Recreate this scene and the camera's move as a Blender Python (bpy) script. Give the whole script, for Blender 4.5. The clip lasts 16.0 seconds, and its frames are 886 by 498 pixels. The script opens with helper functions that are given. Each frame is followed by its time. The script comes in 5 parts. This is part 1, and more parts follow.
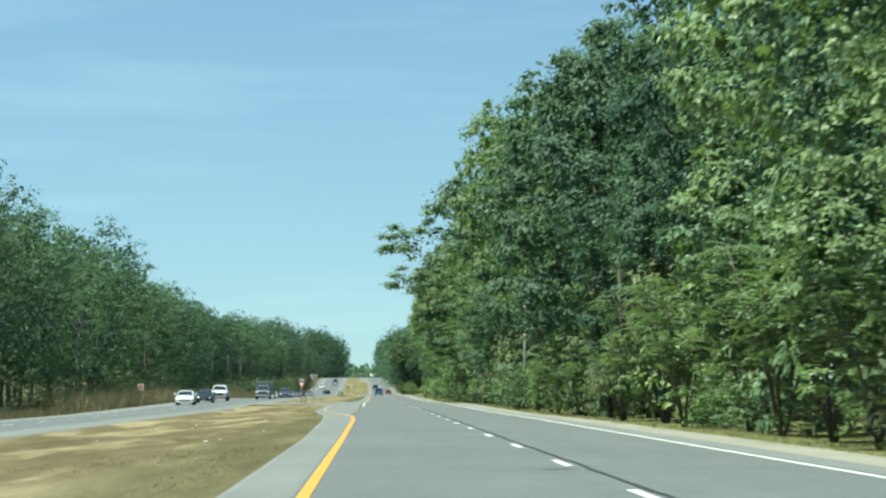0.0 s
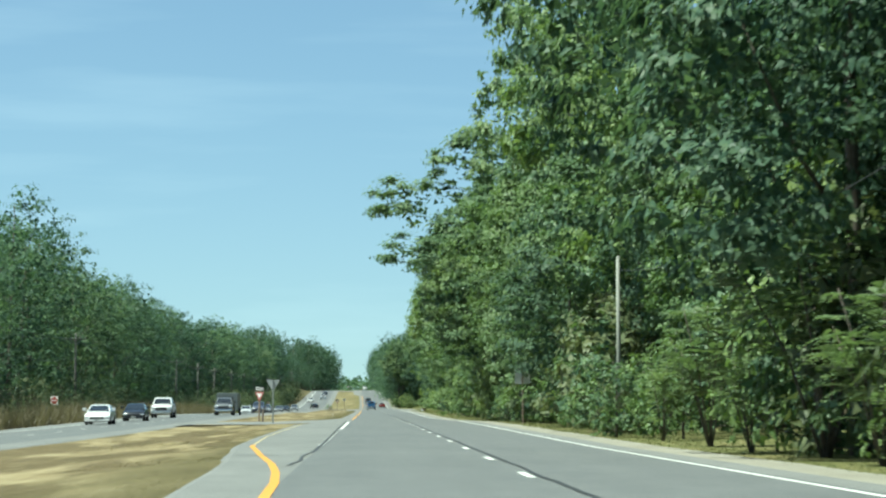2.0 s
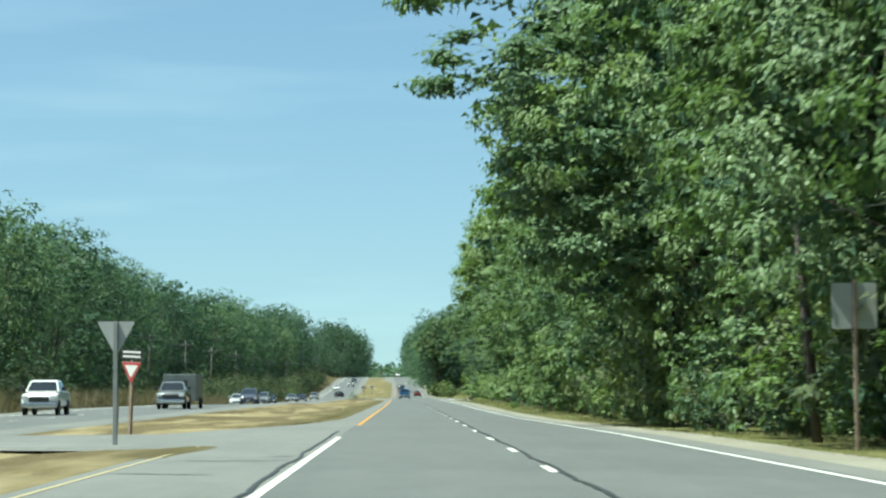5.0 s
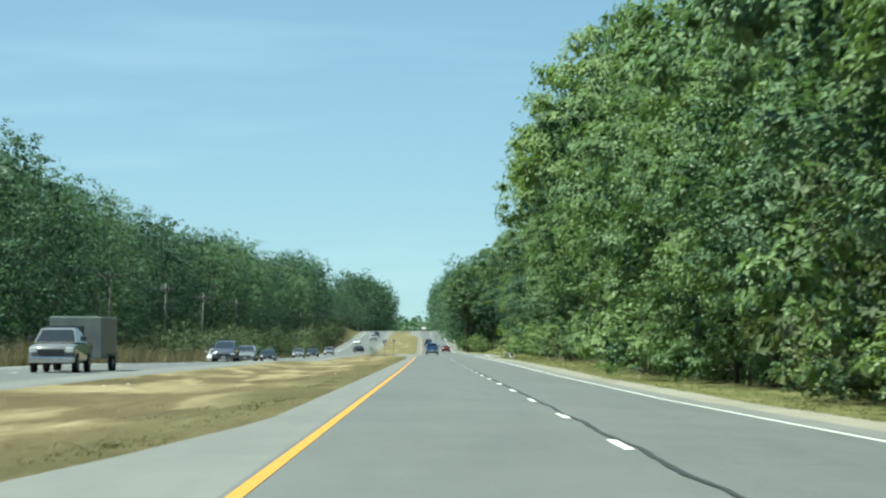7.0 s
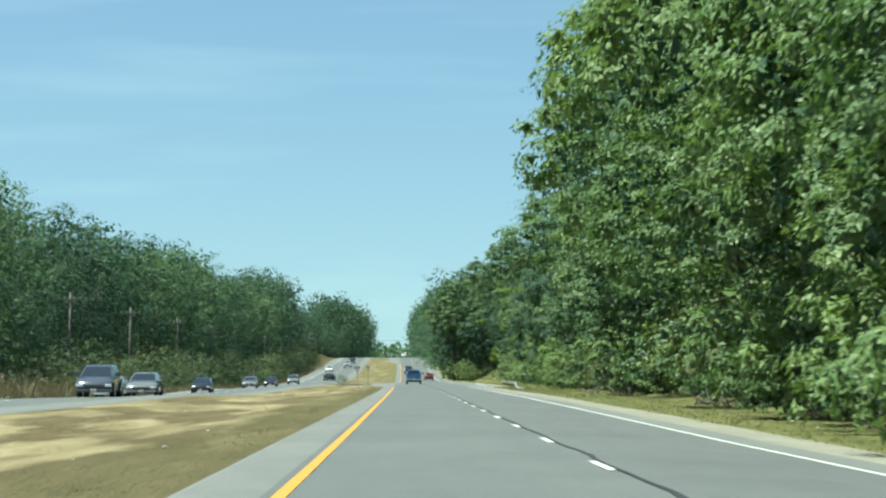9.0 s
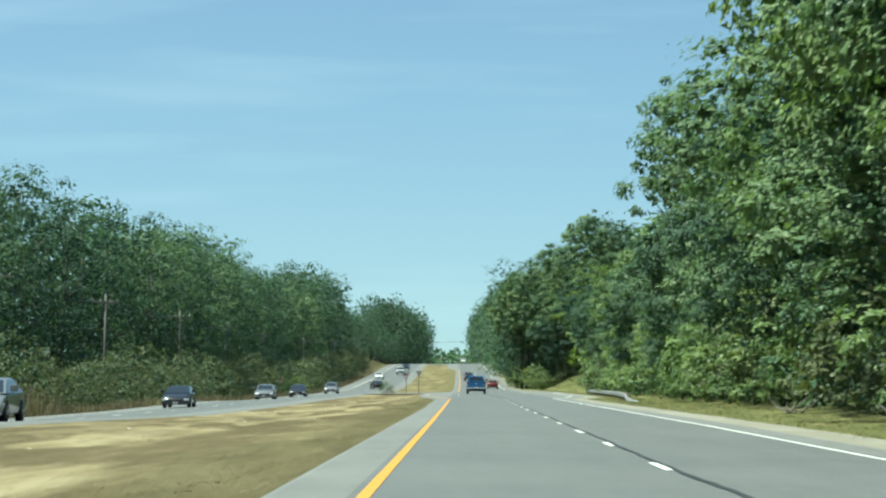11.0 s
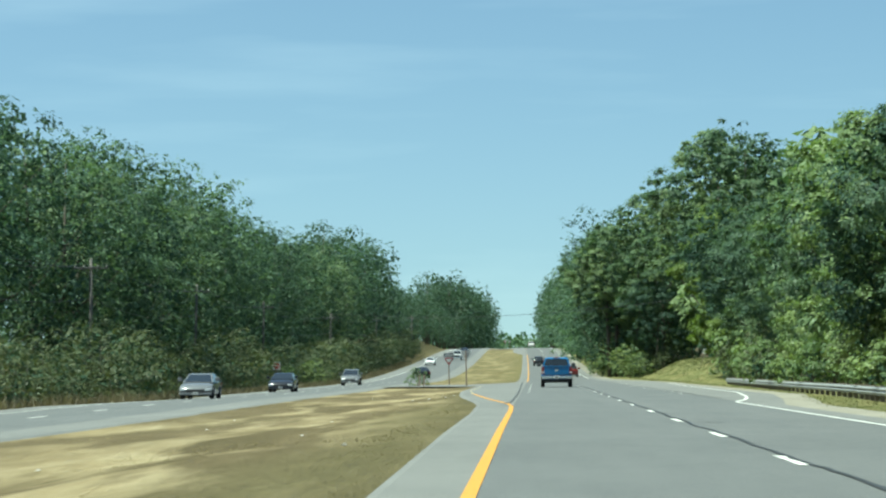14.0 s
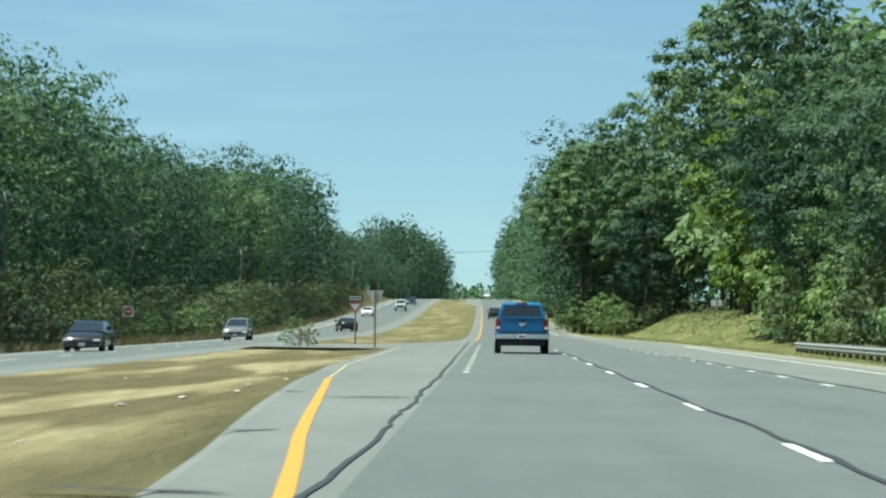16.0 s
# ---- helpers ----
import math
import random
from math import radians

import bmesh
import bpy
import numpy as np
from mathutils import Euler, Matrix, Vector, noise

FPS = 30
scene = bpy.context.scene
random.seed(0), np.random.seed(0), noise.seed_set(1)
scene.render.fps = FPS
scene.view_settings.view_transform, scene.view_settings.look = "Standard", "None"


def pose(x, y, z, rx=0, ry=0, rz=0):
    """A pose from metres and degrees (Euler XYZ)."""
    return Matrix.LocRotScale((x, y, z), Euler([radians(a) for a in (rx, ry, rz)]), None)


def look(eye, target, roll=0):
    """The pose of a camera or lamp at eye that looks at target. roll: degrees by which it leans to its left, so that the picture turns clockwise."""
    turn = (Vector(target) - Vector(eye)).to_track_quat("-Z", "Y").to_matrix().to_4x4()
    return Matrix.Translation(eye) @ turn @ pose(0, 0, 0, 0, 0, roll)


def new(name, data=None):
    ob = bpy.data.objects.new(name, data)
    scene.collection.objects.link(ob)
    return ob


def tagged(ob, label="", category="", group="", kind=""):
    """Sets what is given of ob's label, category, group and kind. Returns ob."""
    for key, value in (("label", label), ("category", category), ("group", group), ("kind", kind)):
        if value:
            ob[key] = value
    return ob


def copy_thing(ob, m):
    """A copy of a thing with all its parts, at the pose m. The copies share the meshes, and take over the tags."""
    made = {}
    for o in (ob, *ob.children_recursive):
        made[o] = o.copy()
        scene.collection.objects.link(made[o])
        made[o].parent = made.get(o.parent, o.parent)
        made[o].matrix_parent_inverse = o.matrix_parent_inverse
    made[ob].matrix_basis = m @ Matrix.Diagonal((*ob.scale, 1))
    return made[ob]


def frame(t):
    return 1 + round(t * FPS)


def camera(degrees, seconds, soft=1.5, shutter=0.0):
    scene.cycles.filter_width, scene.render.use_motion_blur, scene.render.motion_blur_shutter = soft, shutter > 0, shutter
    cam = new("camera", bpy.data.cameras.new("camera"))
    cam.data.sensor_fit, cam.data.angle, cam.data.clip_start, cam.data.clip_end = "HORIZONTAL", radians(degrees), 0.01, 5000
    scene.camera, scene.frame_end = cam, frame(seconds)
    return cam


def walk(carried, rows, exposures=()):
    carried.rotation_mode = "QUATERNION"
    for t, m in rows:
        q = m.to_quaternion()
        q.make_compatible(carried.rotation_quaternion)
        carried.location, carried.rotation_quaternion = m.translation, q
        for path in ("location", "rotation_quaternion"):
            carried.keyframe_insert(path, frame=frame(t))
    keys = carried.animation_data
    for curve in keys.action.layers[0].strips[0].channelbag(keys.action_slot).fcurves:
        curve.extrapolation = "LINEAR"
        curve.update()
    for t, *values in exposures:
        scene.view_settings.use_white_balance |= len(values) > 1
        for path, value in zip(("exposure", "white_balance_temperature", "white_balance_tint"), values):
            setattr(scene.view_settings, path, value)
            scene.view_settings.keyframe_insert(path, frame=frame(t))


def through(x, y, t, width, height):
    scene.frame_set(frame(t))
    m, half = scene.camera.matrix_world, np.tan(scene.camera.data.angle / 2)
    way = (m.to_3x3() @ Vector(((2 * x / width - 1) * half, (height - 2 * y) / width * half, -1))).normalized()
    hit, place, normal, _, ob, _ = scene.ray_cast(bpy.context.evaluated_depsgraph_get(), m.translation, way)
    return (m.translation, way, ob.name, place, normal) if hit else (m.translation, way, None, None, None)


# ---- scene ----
# camera: a car's left lane, 1.10 m over the road; x 0 is the line between the two lanes, y runs along the road
cam = camera(20.0, 16.0, 2.3, 0.25)
# seconds, across, along, turn to the right, tilt up, roll (degrees)
PATH = (
    (0, -2.886, 0.000, 1.570, 3.247, -0.070),
    (0.5, -2.736, 18.954, 1.584, 3.461, -0.003),
    (1, -2.683, 37.269, 1.636, 3.547, 0.044),
    (1.5, -2.623, 55.049, 1.651, 3.532, 0.059),
    (2, -2.483, 72.401, 1.720, 3.551, 0.096),
    (2.5, -2.394, 89.432, 1.819, 3.593, 0.100),
    (3, -2.283, 106.244, 1.903, 3.583, 0.212),
    (3.5, -2.241, 122.930, 1.932, 3.573, 0.308),
    (4, -2.173, 139.574, 1.838, 3.584, 0.457),
    (4.5, -2.153, 156.250, 1.515, 3.557, 0.303),
    (5, -2.131, 173.015, 0.938, 3.284, 0.047),
    (5.2, -2.147, 179.756, 0.718, 3.122, -0.217),
    (7.3, -2.203, 252.143, 0.270, 2.241, -0.190),
    (7.5, -2.218, 259.188, 0.385, 2.263, -0.360),
    (8, -2.273, 276.887, 0.661, 2.492, -0.363),
    (8.5, -2.243, 294.676, 0.745, 2.659, -0.243),
    (9, -2.401, 312.509, 0.792, 2.895, -0.127),
    (9.5, -2.448, 330.332, 0.634, 3.116, 0.002),
    (10, -2.519, 348.089, 0.382, 3.257, 0.076),
    (10.2, -2.506, 355.161, 0.232, 3.277, 0.108),
    (12.3, -2.806, 427.594, -1.977, 2.438, 0.100),
    (12.5, -2.846, 434.288, -2.073, 2.402, 0.379),
    (13, -2.994, 450.883, -2.230, 2.547, 0.508),
    (13.5, -3.043, 467.335, -2.225, 2.772, 0.474),
    (14, -3.088, 483.744, -2.063, 2.775, 0.251),
    (14.5, -3.132, 500.263, -1.813, 2.590, -0.101),
    (15, -3.129, 517.099, -1.511, 2.268, -0.494),
    (15.5, -3.057, 534.527, -1.289, 1.946, -0.694),
    (16, -2.797, 552.896, -1.111, 1.698, -0.758),
)
walk(cam, [(t, pose(x, y, 1.10, 90 + tilt, 0, -turn) @ pose(0, 0, 0, 0, 0, -roll)) for t, x, y, turn, tilt, roll in PATH],
     [(0.0, 1.08, 6050, -14), (9.5, 1.08, 6050, -14), (13.0, 1.00, 6050, -14), (16.0, 0.99, 6050, -14)])

# ---- world and sun ----
SUN_EL, SUN_AZ = 63.0, -104.0
world = bpy.data.worlds.new("sky")
scene.world = world
world.use_nodes = True
wn, wl = world.node_tree.nodes, world.node_tree.links
sky = wn.new("ShaderNodeTexSky")
sky.sky_type, sky.sun_disc = "NISHITA", False
sky.sun_elevation, sky.sun_rotation = radians(SUN_EL), radians(SUN_AZ)
sky.air_density, sky.dust_density, sky.ozone_density = 1.0, 0.7, 1.3
coord, shift = wn.new("ShaderNodeTexCoord"), wn.new("ShaderNodeMapping")
shift.inputs["Location"].default_value = (0, 0, 0.07)
wl.new(coord.outputs["Generated"], shift.inputs[0])
wl.new(shift.outputs[0], sky.inputs[0])
# thin streaks of high cloud
flat, wisp, thin, mixed = wn.new("ShaderNodeMapping"), wn.new("ShaderNodeTexNoise"), wn.new("ShaderNodeValToRGB"), wn.new("ShaderNodeMix")
flat.inputs["Scale"].default_value = (3.0, 1.0, 26.0)
wisp.inputs["Scale"].default_value, wisp.inputs["Detail"].default_value = 2.2, 5
thin.color_ramp.elements[0].position, thin.color_ramp.elements[1].position = 0.50, 0.80
thin.color_ramp.elements[1].color = (0.09, 0.09, 0.09, 1)
mixed.data_type = "RGBA"
wl.new(coord.outputs["Generated"], flat.inputs[0])
wl.new(flat.outputs[0], wisp.inputs["Vector"])
wl.new(wisp.outputs[0], thin.inputs[0])
wl.new(thin.outputs[0], mixed.inputs[0])
wl.new(sky.outputs[0], mixed.inputs[6])
mixed.inputs[7].default_value = (9.5, 10.5, 11.0, 1)
wl.new(mixed.outputs[2], wn["Background"].inputs[0])
wn["Background"].inputs[1].default_value = 0.070
sun = new("sun", bpy.data.lights.new("sun", "SUN"))
sun.data.energy, sun.data.angle, sun.data.color = 5.0, radians(0.6), (1.0, 0.95, 0.86)
sun_way = Vector((math.sin(radians(SUN_AZ)) * math.cos(radians(SUN_EL)), math.cos(radians(SUN_AZ)) * math.cos(radians(SUN_EL)), math.sin(radians(SUN_EL))))
sun.matrix_world = look((0, 0, 60), Vector((0, 0, 60)) - sun_way)


# ---- materials ----
class Nodes:
    """A short way to write a node material."""

    def __init__(self, name, rough=0.7, metal=0.0, spec=0.5):
        self.m = bpy.data.materials.new(name)
        self.m.use_nodes = True
        self.t = self.m.node_tree
        self.b = self.t.nodes["Principled BSDF"]
        self.b.inputs["Roughness"].default_value = rough
        self.b.inputs["Metallic"].default_value = metal
        self.b.inputs["Specular IOR Level"].default_value = spec

    def n(self, kind, **kw):
        node = self.t.nodes.new("ShaderNode" + kind)
        for k, v in kw.items():
            if k == "op":
                node.operation = v
            elif k == "blend":
                node.blend_type = v
        return node

    def l(self, a, b):
        self.t.links.new(a, b)

    def where(self):
        return self.n("NewGeometry").outputs["Position"]

    def noise(self, scale, detail=4, rough=0.55, stretch=None, local=False):
        v = self.n("TexCoord").outputs["Object"] if local else self.where()
        if stretch:
            mp = self.n("Mapping")
            mp.inputs["Scale"].default_value = stretch
            self.l(v, mp.inputs[0])
            v = mp.outputs[0]
        t = self.n("TexNoise")
        t.inputs["Scale"].default_value, t.inputs["Detail"].default_value, t.inputs["Roughness"].default_value = scale, detail, rough
        self.l(v, t.inputs["Vector"])
        return t.outputs[0]

    def ramp(self, fac, stops):
        r = self.n("ValToRGB")
        while len(r.color_ramp.elements) < len(stops):
            r.color_ramp.elements.new(0.5)
        for e, (p, c) in zip(r.color_ramp.elements, stops):
            e.position, e.color = p, (*c, 1)
        self.l(fac, r.inputs[0])
        return r.outputs[0]

    def mix(self, fac, a, b, blend="MIX"):
        x = self.n("Mix")
        x.data_type, x.blend_type = "RGBA", blend
        for value, i in ((fac, 0), (a, 6), (b, 7)):
            if hasattr(value, "is_linked"):
                self.l(value, x.inputs[i])
            elif i == 0:
                x.inputs[i].default_value = value
            else:
                x.inputs[i].default_value = (*value, 1)
        return x.outputs[2]

    def math(self, op, a, b=0.0):
        x = self.n("Math", op=op)
        for i, value in enumerate((a, b)):
            if hasattr(value, "is_linked"):
                self.l(value, x.inputs[i])
            else:
                x.inputs[i].default_value = value
        return x.outputs[0]

    def colour(self, c):
        if hasattr(c, "is_linked"):
            self.l(c, self.b.inputs["Base Color"])
        else:
            self.b.inputs["Base Color"].default_value = (*c, 1)
        return self

    def bump(self, h, strength=0.3, dist=0.02):
        x = self.n("Bump")
        x.inputs["Strength"].default_value, x.inputs["Distance"].default_value = strength, dist
        self.l(h, x.inputs["Height"])
        self.l(x.outputs[0], self.b.inputs["Normal"])
        return self


def simple(name, c, rough=0.6, metal=0.0, wear=0.15, scale=6.0, spec=0.5):
    a = Nodes(name, rough, metal, spec)
    f = a.noise(scale, 5)
    lo = tuple(v * (1 - wear) for v in c)
    hi = tuple(min(1, v * (1 + wear)) for v in c)
    a.colour(a.ramp(f, ((0.3, lo), (0.7, hi))))
    return a.m


def paint(name, c, rough=0.25, coat=0.6):
    a = Nodes(name, rough, 0.0)
    f = a.noise(1.7, 4)
    a.colour(a.ramp(f, ((0.3, tuple(v * 0.88 for v in c)), (0.75, tuple(min(1, v * 1.08) for v in c)))))
    a.b.inputs["Coat Weight"].default_value = coat
    a.b.inputs["Coat Roughness"].default_value = 0.08
    return a.m


def asphalt(name, dark, light):
    a = Nodes(name, 0.85, 0.0, 0.3)
    grain = a.noise(55, 3)
    streak = a.noise(0.55, 4, 0.6, (1.6, 0.05, 1))
    patch = a.noise(0.12, 5, 0.6)
    base = a.ramp(streak, ((0.3, dark), (0.7, light)))
    base = a.mix(0.40, base, a.ramp(patch, ((0.38, tuple(v * 0.86 for v in dark)), (0.62, tuple(v * 1.08 for v in light)))))
    stain = a.noise(1.3, 5, 0.7, (1.0, 0.25, 1))
    base = a.mix(0.22, base, a.ramp(stain, ((0.40, tuple(v * 0.7 for v in dark)), (0.60, light))))
    base = a.mix(0.25, base, a.ramp(grain, ((0.35, (0.03, 0.03, 0.03)), (0.65, (0.3, 0.3, 0.3)))))
    a.colour(base).bump(grain, 0.25, 0.01)
    return a.m


M_ROAD = asphalt("asphalt", (0.072, 0.078, 0.079), (0.104, 0.109, 0.107))
M_OLD = asphalt("old_asphalt", (0.120, 0.122, 0.114), (0.164, 0.164, 0.152))
M_TAR = simple("crack_seal", (0.028, 0.030, 0.030), 0.6, 0, 0.3, 9)


def worn_paint(name, c):
    a = Nodes(name, 0.75)
    w = a.noise(9, 5, 0.7)
    a.colour(a.ramp(w, ((0.30, tuple(v * 0.55 for v in c)), (0.46, c), (0.9, tuple(min(1, v * 1.06) for v in c)))))
    return a.m


M_WHITE = worn_paint("white_line", (0.561, 0.561, 0.527))
M_PALELINE = worn_paint("faded_line", (0.36, 0.30, 0.17))
M_YELLOW = worn_paint("yellow_line", (0.47, 0.232, 0.030))


def ground_material():
    a = Nodes("verge", 0.95, 0.0, 0.1)
    sep = a.n("SeparateXYZ")
    a.l(a.where(), sep.inputs[0])
    x = sep.outputs[0]
    big = a.noise(0.10, 5, 0.6, (1.0, 0.22, 1))
    mid = a.noise(0.9, 5, 0.65, (1.0, 0.16, 1))
    fine = a.noise(14, 4, 0.7)
    comb = a.noise(0.42, 4, 0.55, (1.0, 0.13, 1))
    heap = a.noise(0.30, 4, 0.6, (1.0, 0.20, 1))
    # dark brown-greens: dull grass, and hollow shade painted between the swaths
    dry = a.ramp(big, ((0.30, (0.070, 0.055, 0.028)), (0.45, (0.098, 0.076, 0.041)), (0.56, (0.140, 0.108, 0.062)), (0.72, (0.076, 0.064, 0.032))))
    dry = a.mix(0.45, dry, a.ramp(mid, ((0.32, (0.052, 0.046, 0.023)), (0.5, (0.096, 0.076, 0.041)), (0.66, (0.168, 0.134, 0.078)))))
    swath = a.math("MULTIPLY", a.ramp(comb, ((0.47, (0, 0, 0)), (0.55, (1, 1, 1)))), a.ramp(heap, ((0.38, (0.35, 0.35, 0.35)), (0.56, (1, 1, 1)))))
    dry = a.mix(a.math("MULTIPLY", swath, 0.95), dry, a.ramp(mid, ((0.3, (0.220, 0.172, 0.094)), (0.5, (0.300, 0.245, 0.142)), (0.7, (0.385, 0.328, 0.205)))))
    rim = a.n("MapRange")
    rim.interpolation_type = "SMOOTHSTEP"
    rim.inputs[1].default_value, rim.inputs[2].default_value = -8.2, -5.6
    a.l(a.math("ADD", x, a.math("MULTIPLY", a.math("SUBTRACT", big, 0.5), 4.0)), rim.inputs[0])
    dry = a.mix(a.math("MULTIPLY", rim.outputs[0], 0.85), dry, a.ramp(mid, ((0.3, (0.066, 0.062, 0.029)), (0.6, (0.098, 0.086, 0.042)), (0.8, (0.150, 0.126, 0.068)))))
    hill = a.n("MapRange")
    hill.inputs[1].default_value, hill.inputs[2].default_value = 630, 780
    a.l(sep.outputs[1], hill.inputs[0])
    dry = a.mix(a.math("MULTIPLY", hill.outputs[0], 0.55), dry, a.ramp(mid, ((0.3, (0.08, 0.082, 0.034)), (0.7, (0.17, 0.145, 0.065)))))
    green = a.ramp(mid, ((0.30, (0.070, 0.084, 0.026)), (0.5, (0.120, 0.128, 0.046)), (0.7, (0.200, 0.172, 0.080))))
    tan = a.ramp(mid, ((0.3, (0.051, 0.051, 0.021)), (0.7, (0.121, 0.100, 0.049))))
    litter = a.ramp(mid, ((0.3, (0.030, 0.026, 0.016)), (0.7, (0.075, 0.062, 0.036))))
    wob = a.math("ADD", x, a.math("MULTIPLY", a.math("SUBTRACT", a.noise(0.25, 3), 0.5), 3.0))
    right = a.math("GREATER_THAN", wob, 0.0)
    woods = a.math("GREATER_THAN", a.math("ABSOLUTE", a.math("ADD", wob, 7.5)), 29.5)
    left = a.math("LESS_THAN", wob, -22.0)
    c = a.mix(right, dry, green)
    c = a.mix(left, c, tan)
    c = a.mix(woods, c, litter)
    c = a.mix(0.16, c, a.ramp(fine, ((0.3, (0.07, 0.055, 0.025)), (0.7, (0.32, 0.26, 0.14)))))
    rough_h = a.math("ADD", a.math("MULTIPLY", fine, 0.25), a.math("ADD", a.math("MULTIPLY", comb, 1.2), mid))
    a.colour(c).bump(rough_h, 0.9, 0.30)
    return a.m


M_GROUND = ground_material()


def gravel():
    a = Nodes("gravel_shoulder", 0.95, 0, 0.1)
    g = a.noise(30, 4, 0.7)
    p = a.noise(0.5, 4, 0.6, (1, 0.3, 1))
    c = a.mix(0.5, a.ramp(g, ((0.3, (0.125, 0.117, 0.094)), (0.7, (0.328, 0.312, 0.265)))), a.ramp(p, ((0.3, (0.172, 0.156, 0.117)), (0.7, (0.281, 0.265, 0.218)))))
    a.colour(c).bump(g, 0.5, 0.03)
    return a.m


M_GRAVEL = gravel()


def leaf_material(name, dark, mid, light, through=0.35, gloss=0.30, mottle=0.26, leaf=0.075):
    """Leaves: thin, partly translucent; every spray and every plant a little different, each spray of small leaves that tilt their own way."""
    m = bpy.data.materials.new(name)
    m.use_nodes = True
    t = m.node_tree
    t.nodes.clear()
    out = t.nodes.new("ShaderNodeOutputMaterial")
    geo = t.nodes.new("ShaderNodeNewGeometry")
    info = t.nodes.new("ShaderNodeObjectInfo")
    ramp = t.nodes.new("ShaderNodeValToRGB")
    ramp.color_ramp.elements.new(0.5)
    for e, (p, c) in zip(ramp.color_ramp.elements, ((0.0, dark), (0.5, mid), (1.0, light))):
        e.position, e.color = p, (*c, 1)
    noise_t = t.nodes.new("ShaderNodeTexNoise")
    noise_t.inputs["Scale"].default_value, noise_t.inputs["Detail"].default_value = 0.22, 3
    t.links.new(geo.outputs["Position"], noise_t.inputs["Vector"])
    a1 = t.nodes.new("ShaderNodeMath")
    a1.operation = "MULTIPLY_ADD"
    t.links.new(geo.outputs["Random Per Island"], a1.inputs[0])
    a1.inputs[1].default_value = mottle
    a2 = t.nodes.new("ShaderNodeMath")
    a2.operation = "MULTIPLY_ADD"
    t.links.new(info.outputs["Random"], a2.inputs[0])
    a2.inputs[1].default_value, a2.inputs[2].default_value = 0.60, -0.30
    a3 = t.nodes.new("ShaderNodeMath")
    a3.operation = "MULTIPLY_ADD"
    t.links.new(noise_t.outputs[0], a3.inputs[0])
    a3.inputs[1].default_value = 0.8
    t.links.new(a2.outputs[0], a3.inputs[2])
    t.links.new(a3.outputs[0], a1.inputs[2])
    cells = t.nodes.new("ShaderNodeTexVoronoi")
    cells.inputs["Scale"].default_value = 1.0 / leaf
    t.links.new(geo.outputs["Position"], cells.inputs["Vector"])
    one = t.nodes.new("ShaderNodeSeparateXYZ")
    t.links.new(cells.outputs["Color"], one.inputs[0])
    a4 = t.nodes.new("ShaderNodeMath")
    a4.operation = "MULTIPLY_ADD"
    t.links.new(one.outputs[0], a4.inputs[0])
    a4.inputs[1].default_value = 0.55
    a5 = t.nodes.new("ShaderNodeMath")
    a5.operation = "SUBTRACT"
    a5.inputs[1].default_value = 0.275
    t.links.new(a1.outputs[0], a5.inputs[0])
    t.links.new(a5.outputs[0], a4.inputs[2])
    t.links.new(a4.outputs[0], ramp.inputs[0])
    swing = t.nodes.new("ShaderNodeVectorMath")
    swing.operation = "MULTIPLY_ADD"
    swing.inputs[1].default_value, swing.inputs[2].default_value = (0.9, 0.9, 0.9), (-0.45, -0.45, -0.45)
    t.links.new(cells.outputs["Color"], swing.inputs[0])
    tilt_sum = t.nodes.new("ShaderNodeVectorMath")
    tilt_sum.operation = "ADD"
    t.links.new(geo.outputs["Normal"], tilt_sum.inputs[0])
    t.links.new(swing.outputs[0], tilt_sum.inputs[1])
    tilted = t.nodes.new("ShaderNodeVectorMath")
    tilted.operation = "NORMALIZE"
    t.links.new(tilt_sum.outputs[0], tilted.inputs[0])
    p = t.nodes.new("ShaderNodeBsdfPrincipled")
    p.inputs["Roughness"].default_value, p.inputs["Specular IOR Level"].default_value = 0.45, gloss
    t.links.new(tilted.outputs[0], p.inputs["Normal"])
    tr = t.nodes.new("ShaderNodeBsdfTranslucent")
    bright = t.nodes.new("ShaderNodeMix")
    bright.data_type, bright.blend_type = "RGBA", "MULTIPLY"
    bright.inputs[0].default_value, bright.inputs[7].default_value = 1.0, (1.2, 1.3, 0.75, 1)
    t.links.new(ramp.outputs[0], p.inputs["Base Color"])
    t.links.new(ramp.outputs[0], bright.inputs[6])
    t.links.new(bright.outputs[2], tr.inputs["Color"])
    mx = t.nodes.new("ShaderNodeMixShader")
    mx.inputs[0].default_value = through
    t.links.new(p.outputs[0], mx.inputs[1])
    t.links.new(tr.outputs[0], mx.inputs[2])
    t.links.new(mx.outputs[0], out.inputs[0])
    return m


M_LEAF = leaf_material("leaves", (0.047, 0.087, 0.043), (0.109, 0.168, 0.075), (0.203, 0.262, 0.108), 0.28)
M_DARKLEAF = leaf_material("dark_leaves", (0.036, 0.078, 0.04), (0.072, 0.129, 0.058), (0.138, 0.204, 0.08), 0.26)
# bluer, flatter greens: the far side's shade and haze put into the leaf colour
M_LEFTLEAF = leaf_material("shade_haze_leaves", (0.056, 0.104, 0.066), (0.100, 0.164, 0.096), (0.168, 0.235, 0.125), 0.34, 0.12, 0.20, 0.16)
M_GREYLEAF = leaf_material("dull_leaves", (0.062, 0.082, 0.041), (0.10, 0.122, 0.062), (0.142, 0.156, 0.072), 0.24, 0.15, 0.20, 0.22)
# inner foliage, coloured darker to paint the shade in the gaps between lobes
M_INNERSHADE = leaf_material("shade_toned_inner_leaves", (0.034, 0.064, 0.042), (0.050, 0.088, 0.054), (0.074, 0.118, 0.066), 0.14, 0.05)
